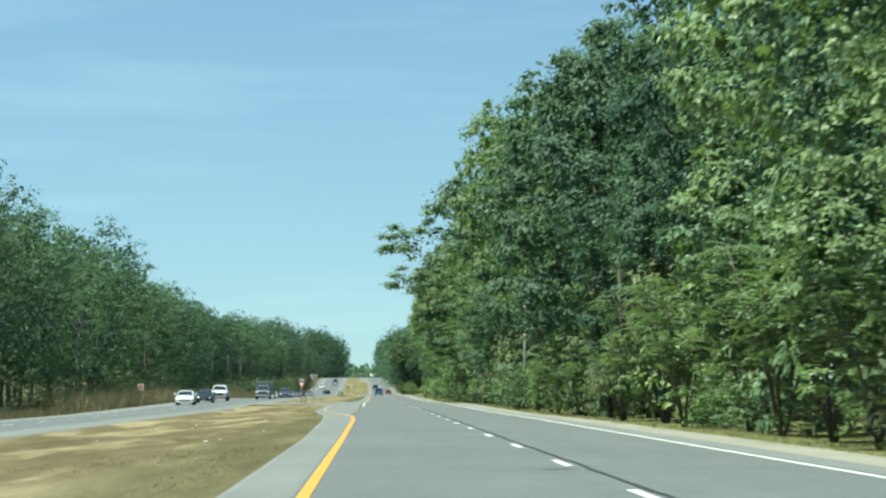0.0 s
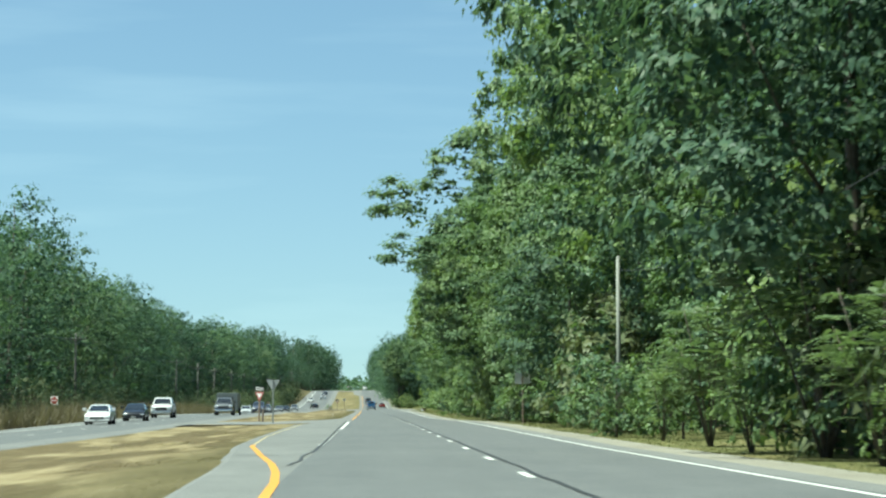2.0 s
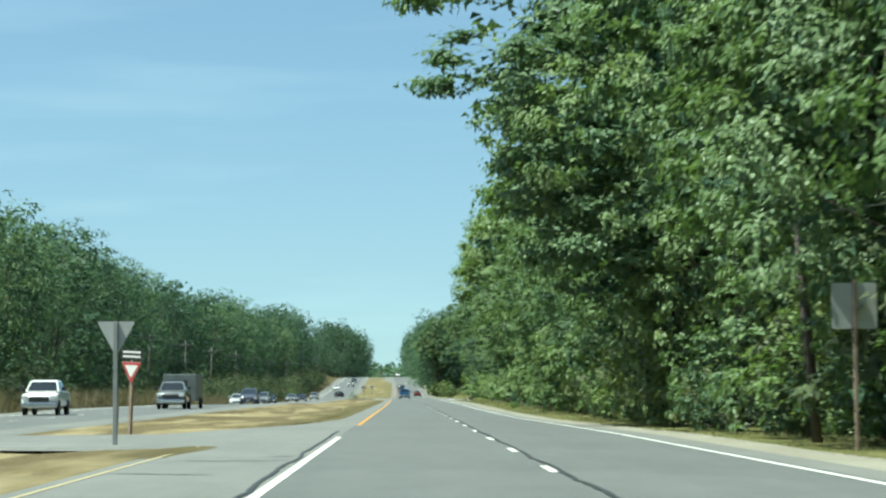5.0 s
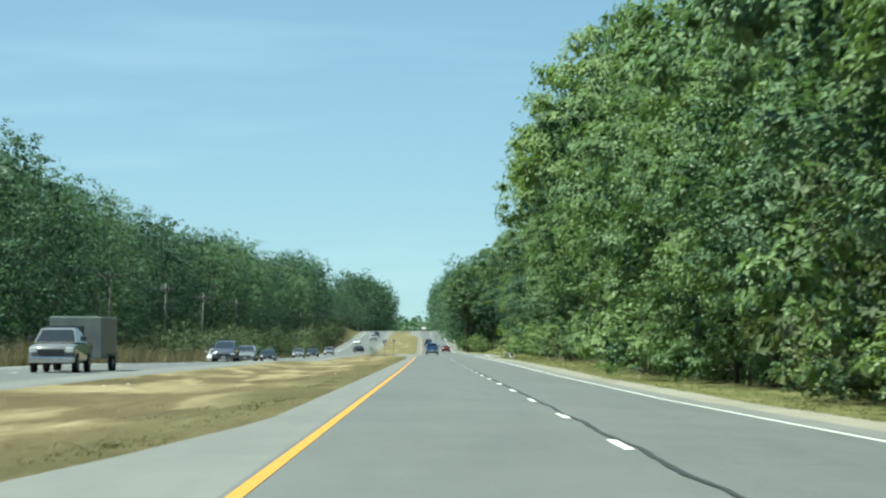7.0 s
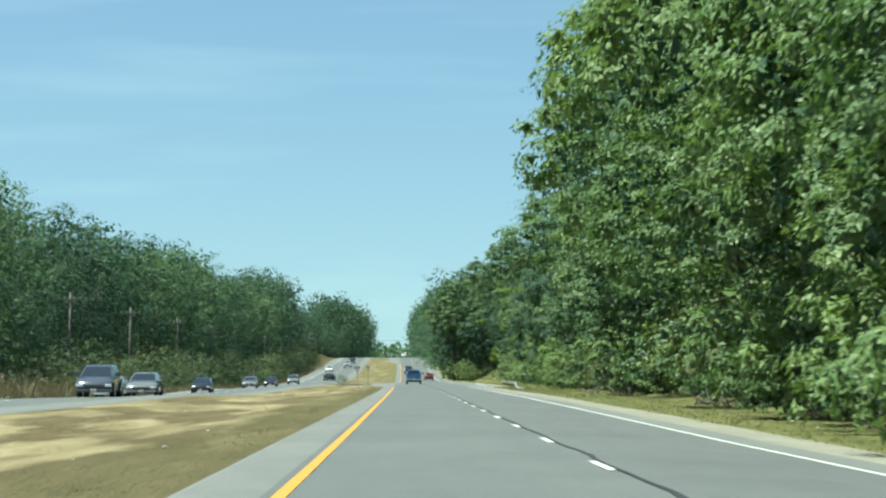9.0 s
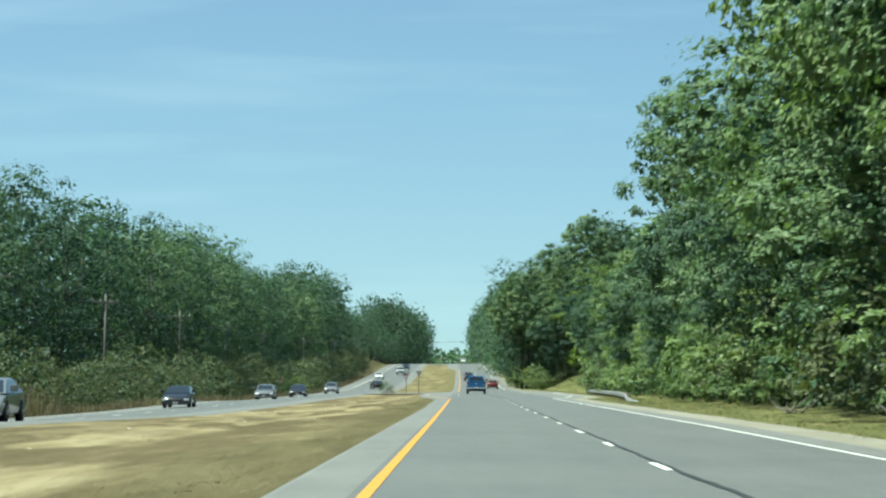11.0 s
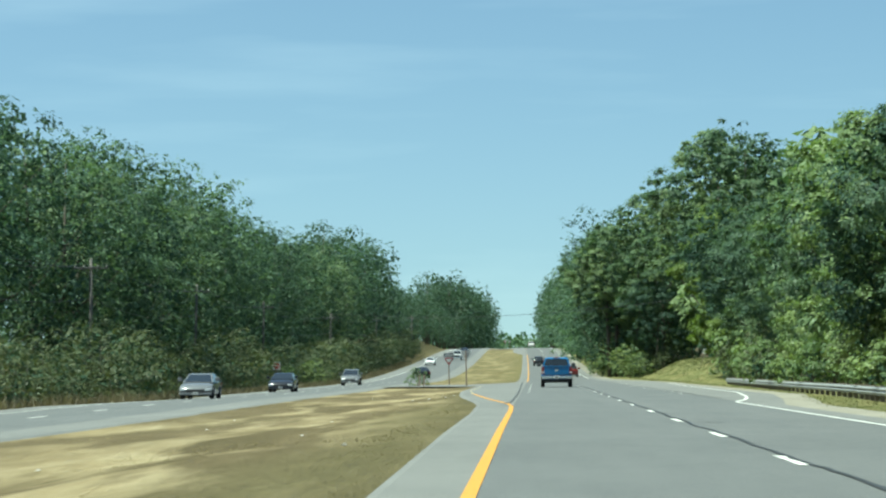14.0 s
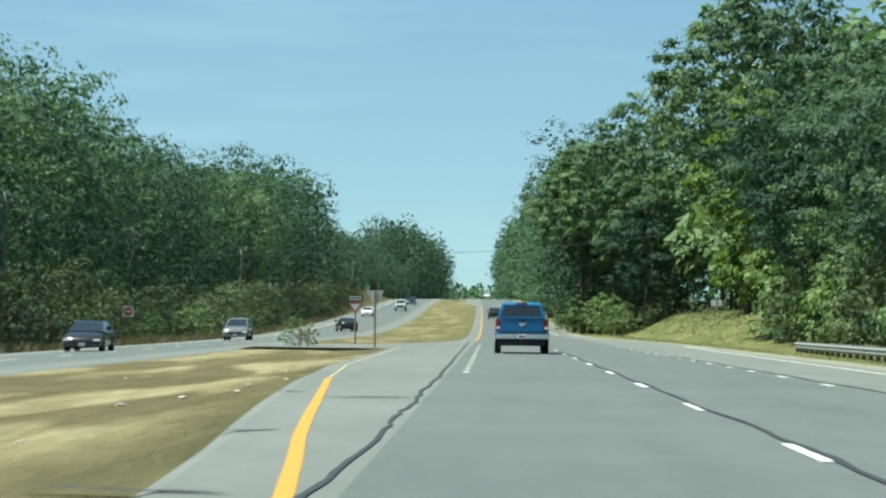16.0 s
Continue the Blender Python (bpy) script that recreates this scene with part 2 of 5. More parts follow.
# darker copy of the leaves: shade put into the colour, also for far trees
M_SHADELEAF = leaf_material("shade_toned_leaves", (0.040, 0.074, 0.052), (0.068, 0.112, 0.072), (0.112, 0.160, 0.092), 0.32, 0.12, 0.20, 0.16)
M_MIDLEAF = leaf_material("mid_leaves", (0.044, 0.082, 0.044), (0.097, 0.156, 0.076), (0.182, 0.241, 0.107), 0.28)
M_SUMAC = leaf_material("fronds", (0.080, 0.122, 0.062), (0.128, 0.178, 0.088), (0.20, 0.25, 0.122), 0.30)
M_PALELEAF = leaf_material("pale_leaves", (0.085, 0.125, 0.045), (0.150, 0.195, 0.070), (0.22, 0.265, 0.10), 0.30)
M_LITLEAF = leaf_material("yellow_green_leaves", (0.088, 0.134, 0.030), (0.150, 0.210, 0.044), (0.225, 0.285, 0.068), 0.36)
M_BUSH = leaf_material("bush_leaves", (0.063, 0.108, 0.041), (0.132, 0.195, 0.071), (0.218, 0.274, 0.101), 0.30)
M_STRAW = leaf_material("dry_grass", (0.2, 0.165, 0.088), (0.245, 0.205, 0.115), (0.31, 0.265, 0.155), 0.3, 0.05)
M_OLIVEGRASS = leaf_material("olive_grass", (0.15, 0.134, 0.064), (0.185, 0.16, 0.08), (0.235, 0.2, 0.108), 0.3, 0.05)
M_BROWNGRASS = leaf_material("brown_grass", (0.095, 0.082, 0.048), (0.16, 0.134, 0.082), (0.24, 0.2, 0.124), 0.3)
M_GREENGRASS = leaf_material("grass_blades", (0.08, 0.098, 0.032), (0.114, 0.13, 0.048), (0.17, 0.168, 0.076), 0.3)


def bark_material():
    a = Nodes("bark", 0.9, 0, 0.2)
    s = a.noise(3.0, 6, 0.65, (4, 4, 0.6), True)
    a.colour(a.ramp(s, ((0.3, (0.045, 0.038, 0.030)), (0.7, (0.16, 0.14, 0.115))))).bump(s, 0.7, 0.05)
    return a.m


M_BARK = bark_material()


def pole_material():
    a = Nodes("pole_wood", 0.85, 0, 0.2)
    s = a.noise(2.0, 6, 0.6, (9, 9, 0.35), True)
    a.colour(a.ramp(s, ((0.3, (0.13, 0.115, 0.095)), (0.7, (0.30, 0.275, 0.235)))))
    return a.m


M_POLE = pole_material()
M_DIMPOLE = simple("grey_weathered_pole", (0.105, 0.098, 0.088), 0.85, 0, 0.2, 3)
M_DARKPOLE = simple("dark_pole", (0.060, 0.048, 0.040), 0.85, 0, 0.25, 4)
M_PALEPOLE = simple("pale_pole", (0.23, 0.235, 0.20), 0.8, 0, 0.15, 3)
M_STEEL = simple("galvanised_steel", (0.27, 0.28, 0.275), 0.55, 0.4, 0.12, 4)
M_SIGNBACK = simple("bare_aluminium", (0.42, 0.43, 0.42), 0.5, 0.35, 0.08, 3)
M_SIGNWHITE = simple("sign_white", (0.62, 0.62, 0.60), 0.4, 0, 0.05, 3)
M_SIGNRED = simple("sign_red", (0.34, 0.050, 0.048), 0.4, 0, 0.08, 3)
M_SIGNBLACK = simple("sign_black", (0.02, 0.02, 0.02), 0.45, 0, 0.1, 3)
M_POST = simple("weathered_post", (0.24, 0.18, 0.14), 0.8, 0, 0.2, 8)
M_WOOD = simple("rail_post_wood", (0.20, 0.16, 0.12), 0.85, 0, 0.25, 7)
M_CONCRETE = simple("pale_concrete", (0.42, 0.41, 0.38), 0.85, 0, 0.2, 5)
M_WIRE = simple("cable", (0.03, 0.03, 0.03), 0.5)
M_GLASSV = simple("tinted_window", (0.018, 0.022, 0.026), 0.06, 0, 0.1, 2, 0.8)
M_TYRE = simple("tyre_rubber", (0.018, 0.018, 0.018), 0.85, 0, 0.2, 12)
M_RIM = simple("alloy", (0.45, 0.46, 0.47), 0.35, 0.8, 0.1, 8)
M_CHROME = simple("chrome", (0.72, 0.73, 0.74), 0.18, 1.0, 0.05, 5)
M_PLASTIC = simple("black_plastic", (0.022, 0.022, 0.024), 0.6, 0, 0.15, 9)
M_REDLAMP = simple("red_lens", (0.16, 0.018, 0.018), 0.2, 0, 0.1, 5)
M_HEADLAMP = simple("clear_lens", (0.75, 0.77, 0.78), 0.12, 0.3, 0.05, 5)
M_PLATE = simple("plate_white", (0.6, 0.6, 0.58), 0.5)
M_CERAMIC = simple("insulator", (0.35, 0.33, 0.30), 0.3)
M_BLUE = paint("blue_paint", (0.005, 0.110, 0.29), 0.3)
M_CARWHITE = paint("white_car_paint", (0.72, 0.72, 0.70))
M_CARBLACK = paint("black_car_paint", (0.018, 0.019, 0.022))
M_CARNAVY = paint("dark_blue_car_paint", (0.060, 0.066, 0.090))
M_CARGREY = paint("grey_car_paint", (0.14, 0.145, 0.15))
M_CARSILVER = paint("silver_car_paint", (0.42, 0.43, 0.43))
M_CARRED = paint("dark_red_paint", (0.13, 0.018, 0.015))
M_TRAILER = simple("trailer_panel", (0.15, 0.17, 0.165), 0.5, 0.2, 0.15, 2)
M_LITTER = simple("pale_litter", (0.46, 0.44, 0.40), 0.7, 0, 0.15, 20)


# ---- helpers of the scene ----
def smooth(a, b, v):
    u = min(1.0, max(0.0, (v - a) / (b - a)))
    return u * u * (3 - 2 * u)


def bend(y):
    """How far the road has swung to the left at y."""
    return -2.4 * max(0.0, (y - 620.0) / 600.0) ** 2 if y < 1220 else -2.4 - 0.008 * (y - 1220)


def rise(y):
    """The road's height along its course: level, then a long hill and its crest."""
    return 8.2 * smooth(690, 1235, y) - 2.2 * smooth(1240, 1700, y)


# height of the far carriageway's inner and outer edge against this road: metres along, inner, outer
FAR_M, FAR_IN, FAR_OUT = zip((0, -0.29, -0.70), (190, -0.25, -0.64), (290, -0.08, -0.20), (350, 0.0, 0.0), (415, 0.03, -0.02), (450, 0.06, -0.20), (495, -0.27, -0.66), (545, -0.27, -0.66), (600, -0.18, -0.44), (640, -0.18, -0.60), (730, -0.10, -0.50), (900, -0.05, -0.20))
# how far the outer edge line lies below the line between the lanes
FALL_M, FALL = zip((100, 0.0), (143, -0.055), (205, 0.0), (240, 0.0), (285, -0.12), (305, -0.17), (360, -0.15), (400, -0.07), (450, 0.0))


def opp(x, y):
    """Height of the far carriageway, which tilts across its width."""
    m = along(y)
    u = min(1.15, max(0.0, (-14.3 - x) / 10.5))
    near = float(np.interp(m, FAR_M, FAR_IN))
    return near + u * (float(np.interp(m, FAR_M, FAR_OUT)) - near)


def camber(x, y):
    """Height of this carriageway, whose outer lane falls away in places."""
    return float(np.interp(along(y), FALL_M, FALL)) * min(1.45, max(0.0, x / 3.65))


# the plan is drawn in stations along the road; this table turns stations into metres from the start
STATIONS, METRES = zip((60.0, 60.0), (89.8, 97.3), (120.2, 132.4), (151.5, 166.2), (182.8, 199.6), (214.2, 233.0), (287.0, 312.1), (306.3, 336.9), (334.8, 372.5), (365.3, 408.1), (427.0, 487.6), (448.6, 510.9), (480.4, 543.7), (512.1, 577.1), (540.4, 612.9))


def along(y):
    """Metres along the road of a station."""
    if y < STATIONS[0] or y > STATIONS[-1]:
        return y if y < STATIONS[0] else y + METRES[-1] - STATIONS[-1]
    return float(np.interp(y, STATIONS, METRES))


def station(m):
    """The station of a place so many metres along the road."""
    if m < METRES[0] or m > METRES[-1]:
        return m if m < METRES[0] else m - METRES[-1] + STATIONS[-1]
    return float(np.interp(m, METRES, STATIONS))


def at(x, y, z=0.0):
    return (x + bend(y), along(y), rise(y) + z)


def ground_z(x, y):
    """Height of the sheet of ground, above the road's own height."""
    z = -0.03
    level = max(smooth(170, 200, y) * (1 - smooth(232, 262, y)), smooth(575, 606, y) * (1 - smooth(638, 668, y)))
    z -= 0.16 * math.exp(-((x + 9.6) / 2.6) ** 2) * (1 - level)
    z += opp(min(x, -14.3), y) * smooth(-7.0, -13.5, x) + camber(x, y)
    z += 1.9 * smooth(9.6, 15.5, x) * smooth(622, 655, y) * (1 - smooth(712, 748, y))
    z += 3.2 * smooth(-28, -40, x) * smooth(820, 960, y)
    z += 0.5 * smooth(9, 16, x) - 0.3 * smooth(-26.4, -29.5, x) * (1 - smooth(820, 900, y))
    return z


def mesh_of(name, verts, faces, material, flat=True):
    me = bpy.data.meshes.new(name)
    me.from_pydata([tuple(v) for v in verts], [], [tuple(f) for f in faces])
    me.materials.append(material)
    if not flat:
        me.polygons.foreach_set("use_smooth", [True] * len(me.polygons))
    me.update()
    return me


def part(name, bm, material, parent, label=""):
    """Links a bmesh (or a finished mesh) as one object under a thing or a part."""
    if isinstance(bm, bmesh.types.BMesh):
        me = bpy.data.meshes.new(name)
        bm.to_mesh(me)
        bm.free()
        me.materials.append(material)
    else:
        me = bm
    ob = new(name, me)
    ob.parent = parent
    if label:
        ob["label"] = label
    return ob


def thing(name, m, label, category, group="", kind=""):
    ob = new(name)
    ob.matrix_basis = m
    ob.empty_display_size = 0.2
    return tagged(ob, label, category, group, kind)


def box(bm, x0, x1, y0, y1, z0, z1, bevel=0.0, taper=0.0):
    vs = [bm.verts.new((x, y, z)) for z in (z0, z1) for y in (y0, y1) for x in (x0, x1)]
    if taper:
        cx, cy = (x0 + x1) / 2, (y0 + y1) / 2
        for v in vs[4:]:
            v.co.x, v.co.y = cx + (v.co.x - cx) * (1 - taper), cy + (v.co.y - cy) * (1 - taper)
    fs = [bm.faces.new([vs[i] for i in q]) for q in ((0, 2, 3, 1), (4, 5, 7, 6), (0, 1, 5, 4), (2, 6, 7, 3), (0, 4, 6, 2), (1, 3, 7, 5))]
    if bevel:
        es = list({e for f in fs for e in f.edges})
        bmesh.ops.bevel(bm, geom=es, offset=bevel, segments=2, affect="EDGES", profile=0.6)
    return bm


def boxed(*a, **k):
    return box(bmesh.new(), *a, **k)


def tube(points, radii, sides=7):
    """Vertices and faces of a tube through points."""
    vs, fs = [], []
    pts = [Vector(p) for p in points]
    for i, p in enumerate(pts):
        d = (pts[min(i + 1, len(pts) - 1)] - pts[max(i - 1, 0)]).normalized()
        u = d.orthogonal().normalized() if abs(d.z) < 0.9 else Vector((1, 0, 0)).cross(d).normalized()
        w = d.cross(u)
        for k in range(sides):
            a = 2 * math.pi * k / sides
            vs.append(p + (u * math.cos(a) + w * math.sin(a)) * radii[i])
    for i in range(len(pts) - 1):
        for k in range(sides):
            k2 = (k + 1) % sides
            fs.append((i * sides + k, i * sides + k2, (i + 1) * sides + k2, (i + 1) * sides + k))
    fs.append(tuple(range(sides))[::-1])
    fs.append(tuple((len(pts) - 1) * sides + k for k in range(sides)))
    return vs, fs


def tubes(name, runs, material, sides=7):
    V, F_ = [], []
    for pts, rad in runs:
        v, f = tube(pts, rad, sides)
        o = len(V)
        V += v
        F_ += [tuple(i + o for i in q) for q in f]
    return mesh_of(name, V, F_, material, False)


def lathe(profile, axis="x", steps=20):
    """A bmesh turned about an axis; profile: (along, radius)."""
    bm = bmesh.new()
    rings = []
    for along, r in profile:
        ring = []
        for k in range(steps):
            a = 2 * math.pi * k / steps
            c, s = math.cos(a) * r, math.sin(a) * r
            ring.append(bm.verts.new((along, c, s) if axis == "x" else (c, s, along)))
        rings.append(ring)
    for p, q in zip(rings, rings[1:]):
        for k in range(steps):
            bm.faces.new((p[k], p[(k + 1) % steps], q[(k + 1) % steps], q[k]))
    bm.faces.new(rings[0][::-1])
    bm.faces.new(rings[-1])
    bmesh.ops.recalc_face_normals(bm, faces=bm.faces)
    return bm


def strip(name, edge_l, edge_r, ys, z, material, parent=None, label="", kind="structure", base=camber, thick=0.0):
    """A sheet along the road between two edges (functions of y), draped on its profile."""
    V, F_ = [], []
    for y in ys:
        a, b = edge_l(y), edge_r(y)
        h = [base(a + (b - a) * k / 2, y) for k in range(3)]
        for k in range(3):
            V.append(at(a + (b - a) * k / 2, y, z + h[k]))
        if thick:
            V.append(at(a - 0.22, y, z + h[0] - thick))
            V.append(at(b + 0.22, y, z + h[2] - thick))
    w = 5 if thick else 3
    for i in range(len(ys) - 1):
        o, p = i * w, (i + 1) * w
        F_ += [(o, o + 1, p + 1, p), (o + 1, o + 2, p + 2, p + 1)]
        if thick:
            F_ += [(o + 3, o, p, p + 3), (o + 2, o + 4, p + 4, p + 2)]
    ob = new(name, mesh_of(name, V, F_, material))
    ob.parent = parent
    return tagged(ob, label, kind=kind) if kind else ob


def steps_between(a, b, d):
    n = max(1, int(round((b - a) / d)))
    return [a + (b - a) * i / n for i in range(n + 1)]


# ---- ground, roads and markings ----
def line_of(pairs):
    def f(y):
        for (y0, x0), (y1, x1) in zip(pairs, pairs[1:]):
            if y <= y1:
                return x0 + (x1 - x0) * max(0.0, (y - y0) / (y1 - y0))
        return pairs[-1][1]
    return f


def build_ground():
    xs = sorted(set([-900, -500, -300, -180, -110, -70, -50, -42] + [-38 + 1.5 * i for i in range(42)] + [26, 32, 40, 52, 70, 110, 180, 300, 500, 900]))
    ys = steps_between(-120, 0, 30) + steps_between(6, 800, 6) + steps_between(815, 1500, 15) + [1560, 1650, 1800, 2000, 2300, 2700, 3300, 4200]
    V = []
    for y in ys:
        for x in xs:
            n = 0.10 * noise.noise(Vector((x * 0.35, y * 0.12, 0))) if (-13.5 < x < -5.2) else 0.0
            far = 1.0 - smooth(60, 300, abs(x))
            V.append((x + bend(y) * far, along(y), rise(y) * (0.4 + 0.6 * far) + ground_z(x, y) + n))
    w = len(xs)
    F_ = [(j * w + i, j * w + i + 1, (j + 1) * w + i + 1, (j + 1) * w + i) for j in range(len(ys) - 1) for i in range(w - 1)]
    ob = new("ground", mesh_of("ground", V, F_, M_GROUND, False))
    return tagged(ob, "dry yellowed grass verges and median along the highway", kind="structure")


# the left edge of our pavement: shoulder, two turn pockets with their median openings
LEFT_EDGE = line_of([(-200, -4.4), (60, -4.45), (station(100), -4.8), (station(120), -5.15), (station(140), -5.95), (station(160), -6.25), (205, -6.6), (207.5, -14.2), (219.5, -14.2), (221.5, -8.6), (241, -5.6), (258, -4.6), (300, -4.52), (360, -4.50),
                     (440, -4.45), (station(530), -4.62), (station(551), -4.66), (station(567), -4.85), (station(576), -5.2), (station(586), -5.75), (station(602), -6.4), (548, -6.9), (593, -7.1), (594.5, -14.2), (607, -14.2), (609, -8.6), (630, -5.6), (650, -4.7), (750, -4.7),
                     (990, -4.7), (1030, -6.9), (1100, -6.9), (1102, -14.2), (1116, -14.2), (1118, -9), (1190, -4.7), (3000, -4.7)])
RIGHT_EDGE = line_of([(-200, 4.6), (498, 4.7), (528, 7.6), (620, 8.2), (650, 8.3), (690, 6.5), (720, 5.0), (3000, 4.6)])


def build_roads():
    ys = steps_between(-110, 200, 5) + steps_between(201, 225, 0.5) + steps_between(230, 480, 5) + steps_between(484, 552, 2) + steps_between(556, 588, 4) + steps_between(590, 632, 0.5) + \
        steps_between(640, 1095, 5) + steps_between(1098, 1120, 1) + steps_between(1130, 1500, 10) + [1600, 1800, 2100]
    main = strip("road", lambda y: -3.74, lambda y: 3.95, ys, 0.0, M_ROAD, label="grey worn asphalt carriageway with two lanes", thick=0.06)
    strip("shoulder_left", LEFT_EDGE, lambda y: -3.74, ys, 0.0, M_OLD, label="paler old asphalt of the inner shoulder and turn pockets", thick=0.06)
    strip("shoulder_right", lambda y: 3.95, RIGHT_EDGE, ys, 0.0, M_OLD, label="pale asphalt outer shoulder and turn lane", thick=0.06)
    wob = lambda y: RIGHT_EDGE(y) + 1.25 + 0.25 * noise.noise(Vector((0, y * 0.13, 3)))
    strip("gravel_shoulder", RIGHT_EDGE, wob, ys, -0.008, M_GRAVEL, label="pale gravel strip along the outer edge of the road", thick=0.06)
    strip("opposite_road", lambda y: -23.8, lambda y: -16.0, ys, 0.0, M_ROAD, label="grey asphalt carriageway for oncoming traffic", base=opp, thick=0.06)
    strip("opposite_shoulder", lambda y: -16.0, lambda y: -14.1 + 0.15 * noise.noise(Vector((5, y * 0.2, 1))), ys, -0.002, M_OLD, label="pale asphalt inner shoulder of the far carriageway", base=opp, thick=0.05)
    strip("opposite_shoulder", lambda y: -26.0 + 0.2 * noise.noise(Vector((9, y * 0.2, 1))), lambda y: -23.8, ys, -0.002, M_OLD, label="pale asphalt outer shoulder of the far carriageway", base=opp, thick=0.05)
    # solid lines
    def solid(name, centre, a, b, width, material, base=camber, d=4.0):
        return strip(name, lambda y: centre(y) - width / 2, lambda y: centre(y) + width / 2, steps_between(a, b, d), 0.006, material, main, "", "", base)
    yellow = line_of([(-200, -3.62), (60, -3.62), (station(100), -3.68), (station(108), -3.80), (station(114), -4.00), (station(120), -4.30), (station(128), -4.85), (station(140), -5.58), (station(160), -6.0), (207, -6.35)])
    solid("yellow_line", yellow, -100, station(142), 0.14, M_YELLOW, camber, 1.0)
    solid("edge_line", yellow, station(142.5), 207, 0.07, M_PALELINE, camber, 2.0)
    bent = line_of([(230, -3.62), (330, -3.55), (400, -3.60), (440, -3.66), (station(530), -3.72), (station(553), -3.74), (station(562), -3.80), (station(567), -3.98), (station(573), -4.35), (station(582), -4.90), (station(592), -5.42), (station(602), -5.95), (545, -6.5), (594, -6.85)])
    solid("yellow_line", bent, 238, station(602), 0.135, M_YELLOW, camber, 0.5)
    solid("edge_line", bent, station(602.5), 594, 0.07, M_PALELINE, camber, 2.0)
    solid("yellow_line", line_of([(640, -3.75), (1000, -3.75)]), 650, 990, 0.15, M_YELLOW)
    solid("yellow_line", lambda y: -3.75, 1125, 1500, 0.15, M_YELLOW)
    solid("white_line", line_of([(-200, 3.65), (505, 3.75), (511, 4.6), (519, 5.5), (536, 6.8), (590, 7.3), (640, 8.6)]), -100, 622, 0.13, M_WHITE, camber, 2.0)
    solid("white_line", lambda y: 3.65, 720, 1500, 0.13, M_WHITE)
    solid("white_line", lambda y: -3.70, 172, 217, 0.13, M_WHITE)
    for k in range(12):
        y = 128 + 3.6 * k
        solid("lane_dot", lambda y: -3.75, y, y + 0.7, 0.16, M_WHITE)
    for k in range(23):
        y = 538 + 3.6 * k
        solid("lane_dot", lambda y: -3.35, y, y + 0.9, 0.13, M_WHITE)
    for k in range(14):
        y = 531 + 6.0 * k
        solid("lane_dot", lambda y: 3.75, y, y + 1.3, 0.14, M_WHITE)
    solid("white_line", lambda y: -23.55, -60, 1500, 0.13, M_WHITE, opp)
    # broken lane lines: 3.05 m of paint every 12.19 m
    for base, x, first, last in ((camber, 0.0, 3.69, 1400), (opp, -19.85, 9.0, 1400)):
        y = first
        while y < last:
            y0 = y - 3.05
            V = [at(x + dx, station(yy), 0.008 + base(x, station(yy))) for yy in (y0, (y0 + y) / 2, y) for dx in (-0.065, 0.0, 0.065)]
            for v_i in (0, 2, 6, 8):
                V[v_i] = (V[v_i][0] + random.uniform(-0.012, 0.012), V[v_i][1] + random.uniform(-0.10, 0.10), V[v_i][2])
            part("lane_dash", mesh_of("lane_dash", V, [(0, 1, 4, 3), (1, 2, 5, 4), (3, 4, 7, 6), (4, 5, 8, 7)], M_WHITE), None, main)
            y += 12.192
    # sealed joints and cracks
    def tar(x0, a, b, width, wander, seed, d=0.7):
        V, F_ = [], []
        ys = steps_between(a, b, d)
        for i, y in enumerate(ys):
            c = x0(y) + wander * (noise.noise(Vector((seed, y * 0.22, 0))) + 0.5 * noise.noise(Vector((seed, y * 1.1, 4))))
            w = width * (0.75 + 0.9 * abs(noise.noise(Vector((seed + 9, y * 0.7, 0)))))
            V += [at(c - w / 2, y, 0.0115 + camber(c - w / 2, y)), at(c + w / 2, y, 0.0115 + camber(c + w / 2, y))]
            if i:
                o = 2 * i
                F_.append((o - 2, o - 1, o + 1, o))
        part("crack_seal", mesh_of("crack_seal", V, F_, M_TAR), None, main, "black tar crack seal")
    tar(lambda y: 0.20 - 0.10 * smooth(100, 200, y), -60, 700, 0.085, 0.10, 2)
    tar(line_of([(100, -3.9), (110, -3.9), (124, -3.74), (215, -3.95), (230, -4.0)]), 108, 226, 0.07, 0.12, 5)
    tar(line_of([(496, -4.0), (station(566), -4.0), (station(573), -3.88), (534, -3.86), (640, -4.15)]), station(566), 640, 0.065, 0.12, 8)
    tar(lambda y: 4.0, 515, 575, 0.07, 0.15, 11)
    def cross(x0, x1, y, w=0.05, bow=0.3, seed=0):
        V, F_ = [], []
        n = 14
        for i in range(n + 1):
            x = x0 + (x1 - x0) * i / n
            yy = y + bow * math.sin(i / n * 3.0 + seed) + 0.12 * noise.noise(Vector((x * 3, seed, 0)))
            h = w * (1 - abs(2 * i / n - 1) ** 3)
            V += [at(x, yy - h * 2.2, 0.012 + camber(x, yy)), at(x, yy + h * 2.2, 0.012 + camber(x, yy))]
            if i:
                F_.append((2 * i - 2, 2 * i, 2 * i + 1, 2 * i - 1))
        part("crack_seal", mesh_of("crack_seal", V, F_, M_TAR), None, main)
    for i, (x0, x1, y) in enumerate(((-0.55, 0.0, 35.5), (-6.2, -4.6, 190), (-5.9, -3.8, 196.5), (-4.6, -3.9, 199), (-5.6, -4.3, 116), (-5.9, -4.4, 504.5), (-5.6, -4.9, 513), (-5.2, -3.9, 522),
                                     (-6.2, -5.6, 524), (-5.9, -5.2, 540), (-4.5, -3.4, 497.8), (0.3, 0.9, 473), (5.0, 6.4, 533), (-6.3, -5.7, 566))):
        cross(x0, x1, y, 0.04, 0.25, i * 1.7)


build_ground()
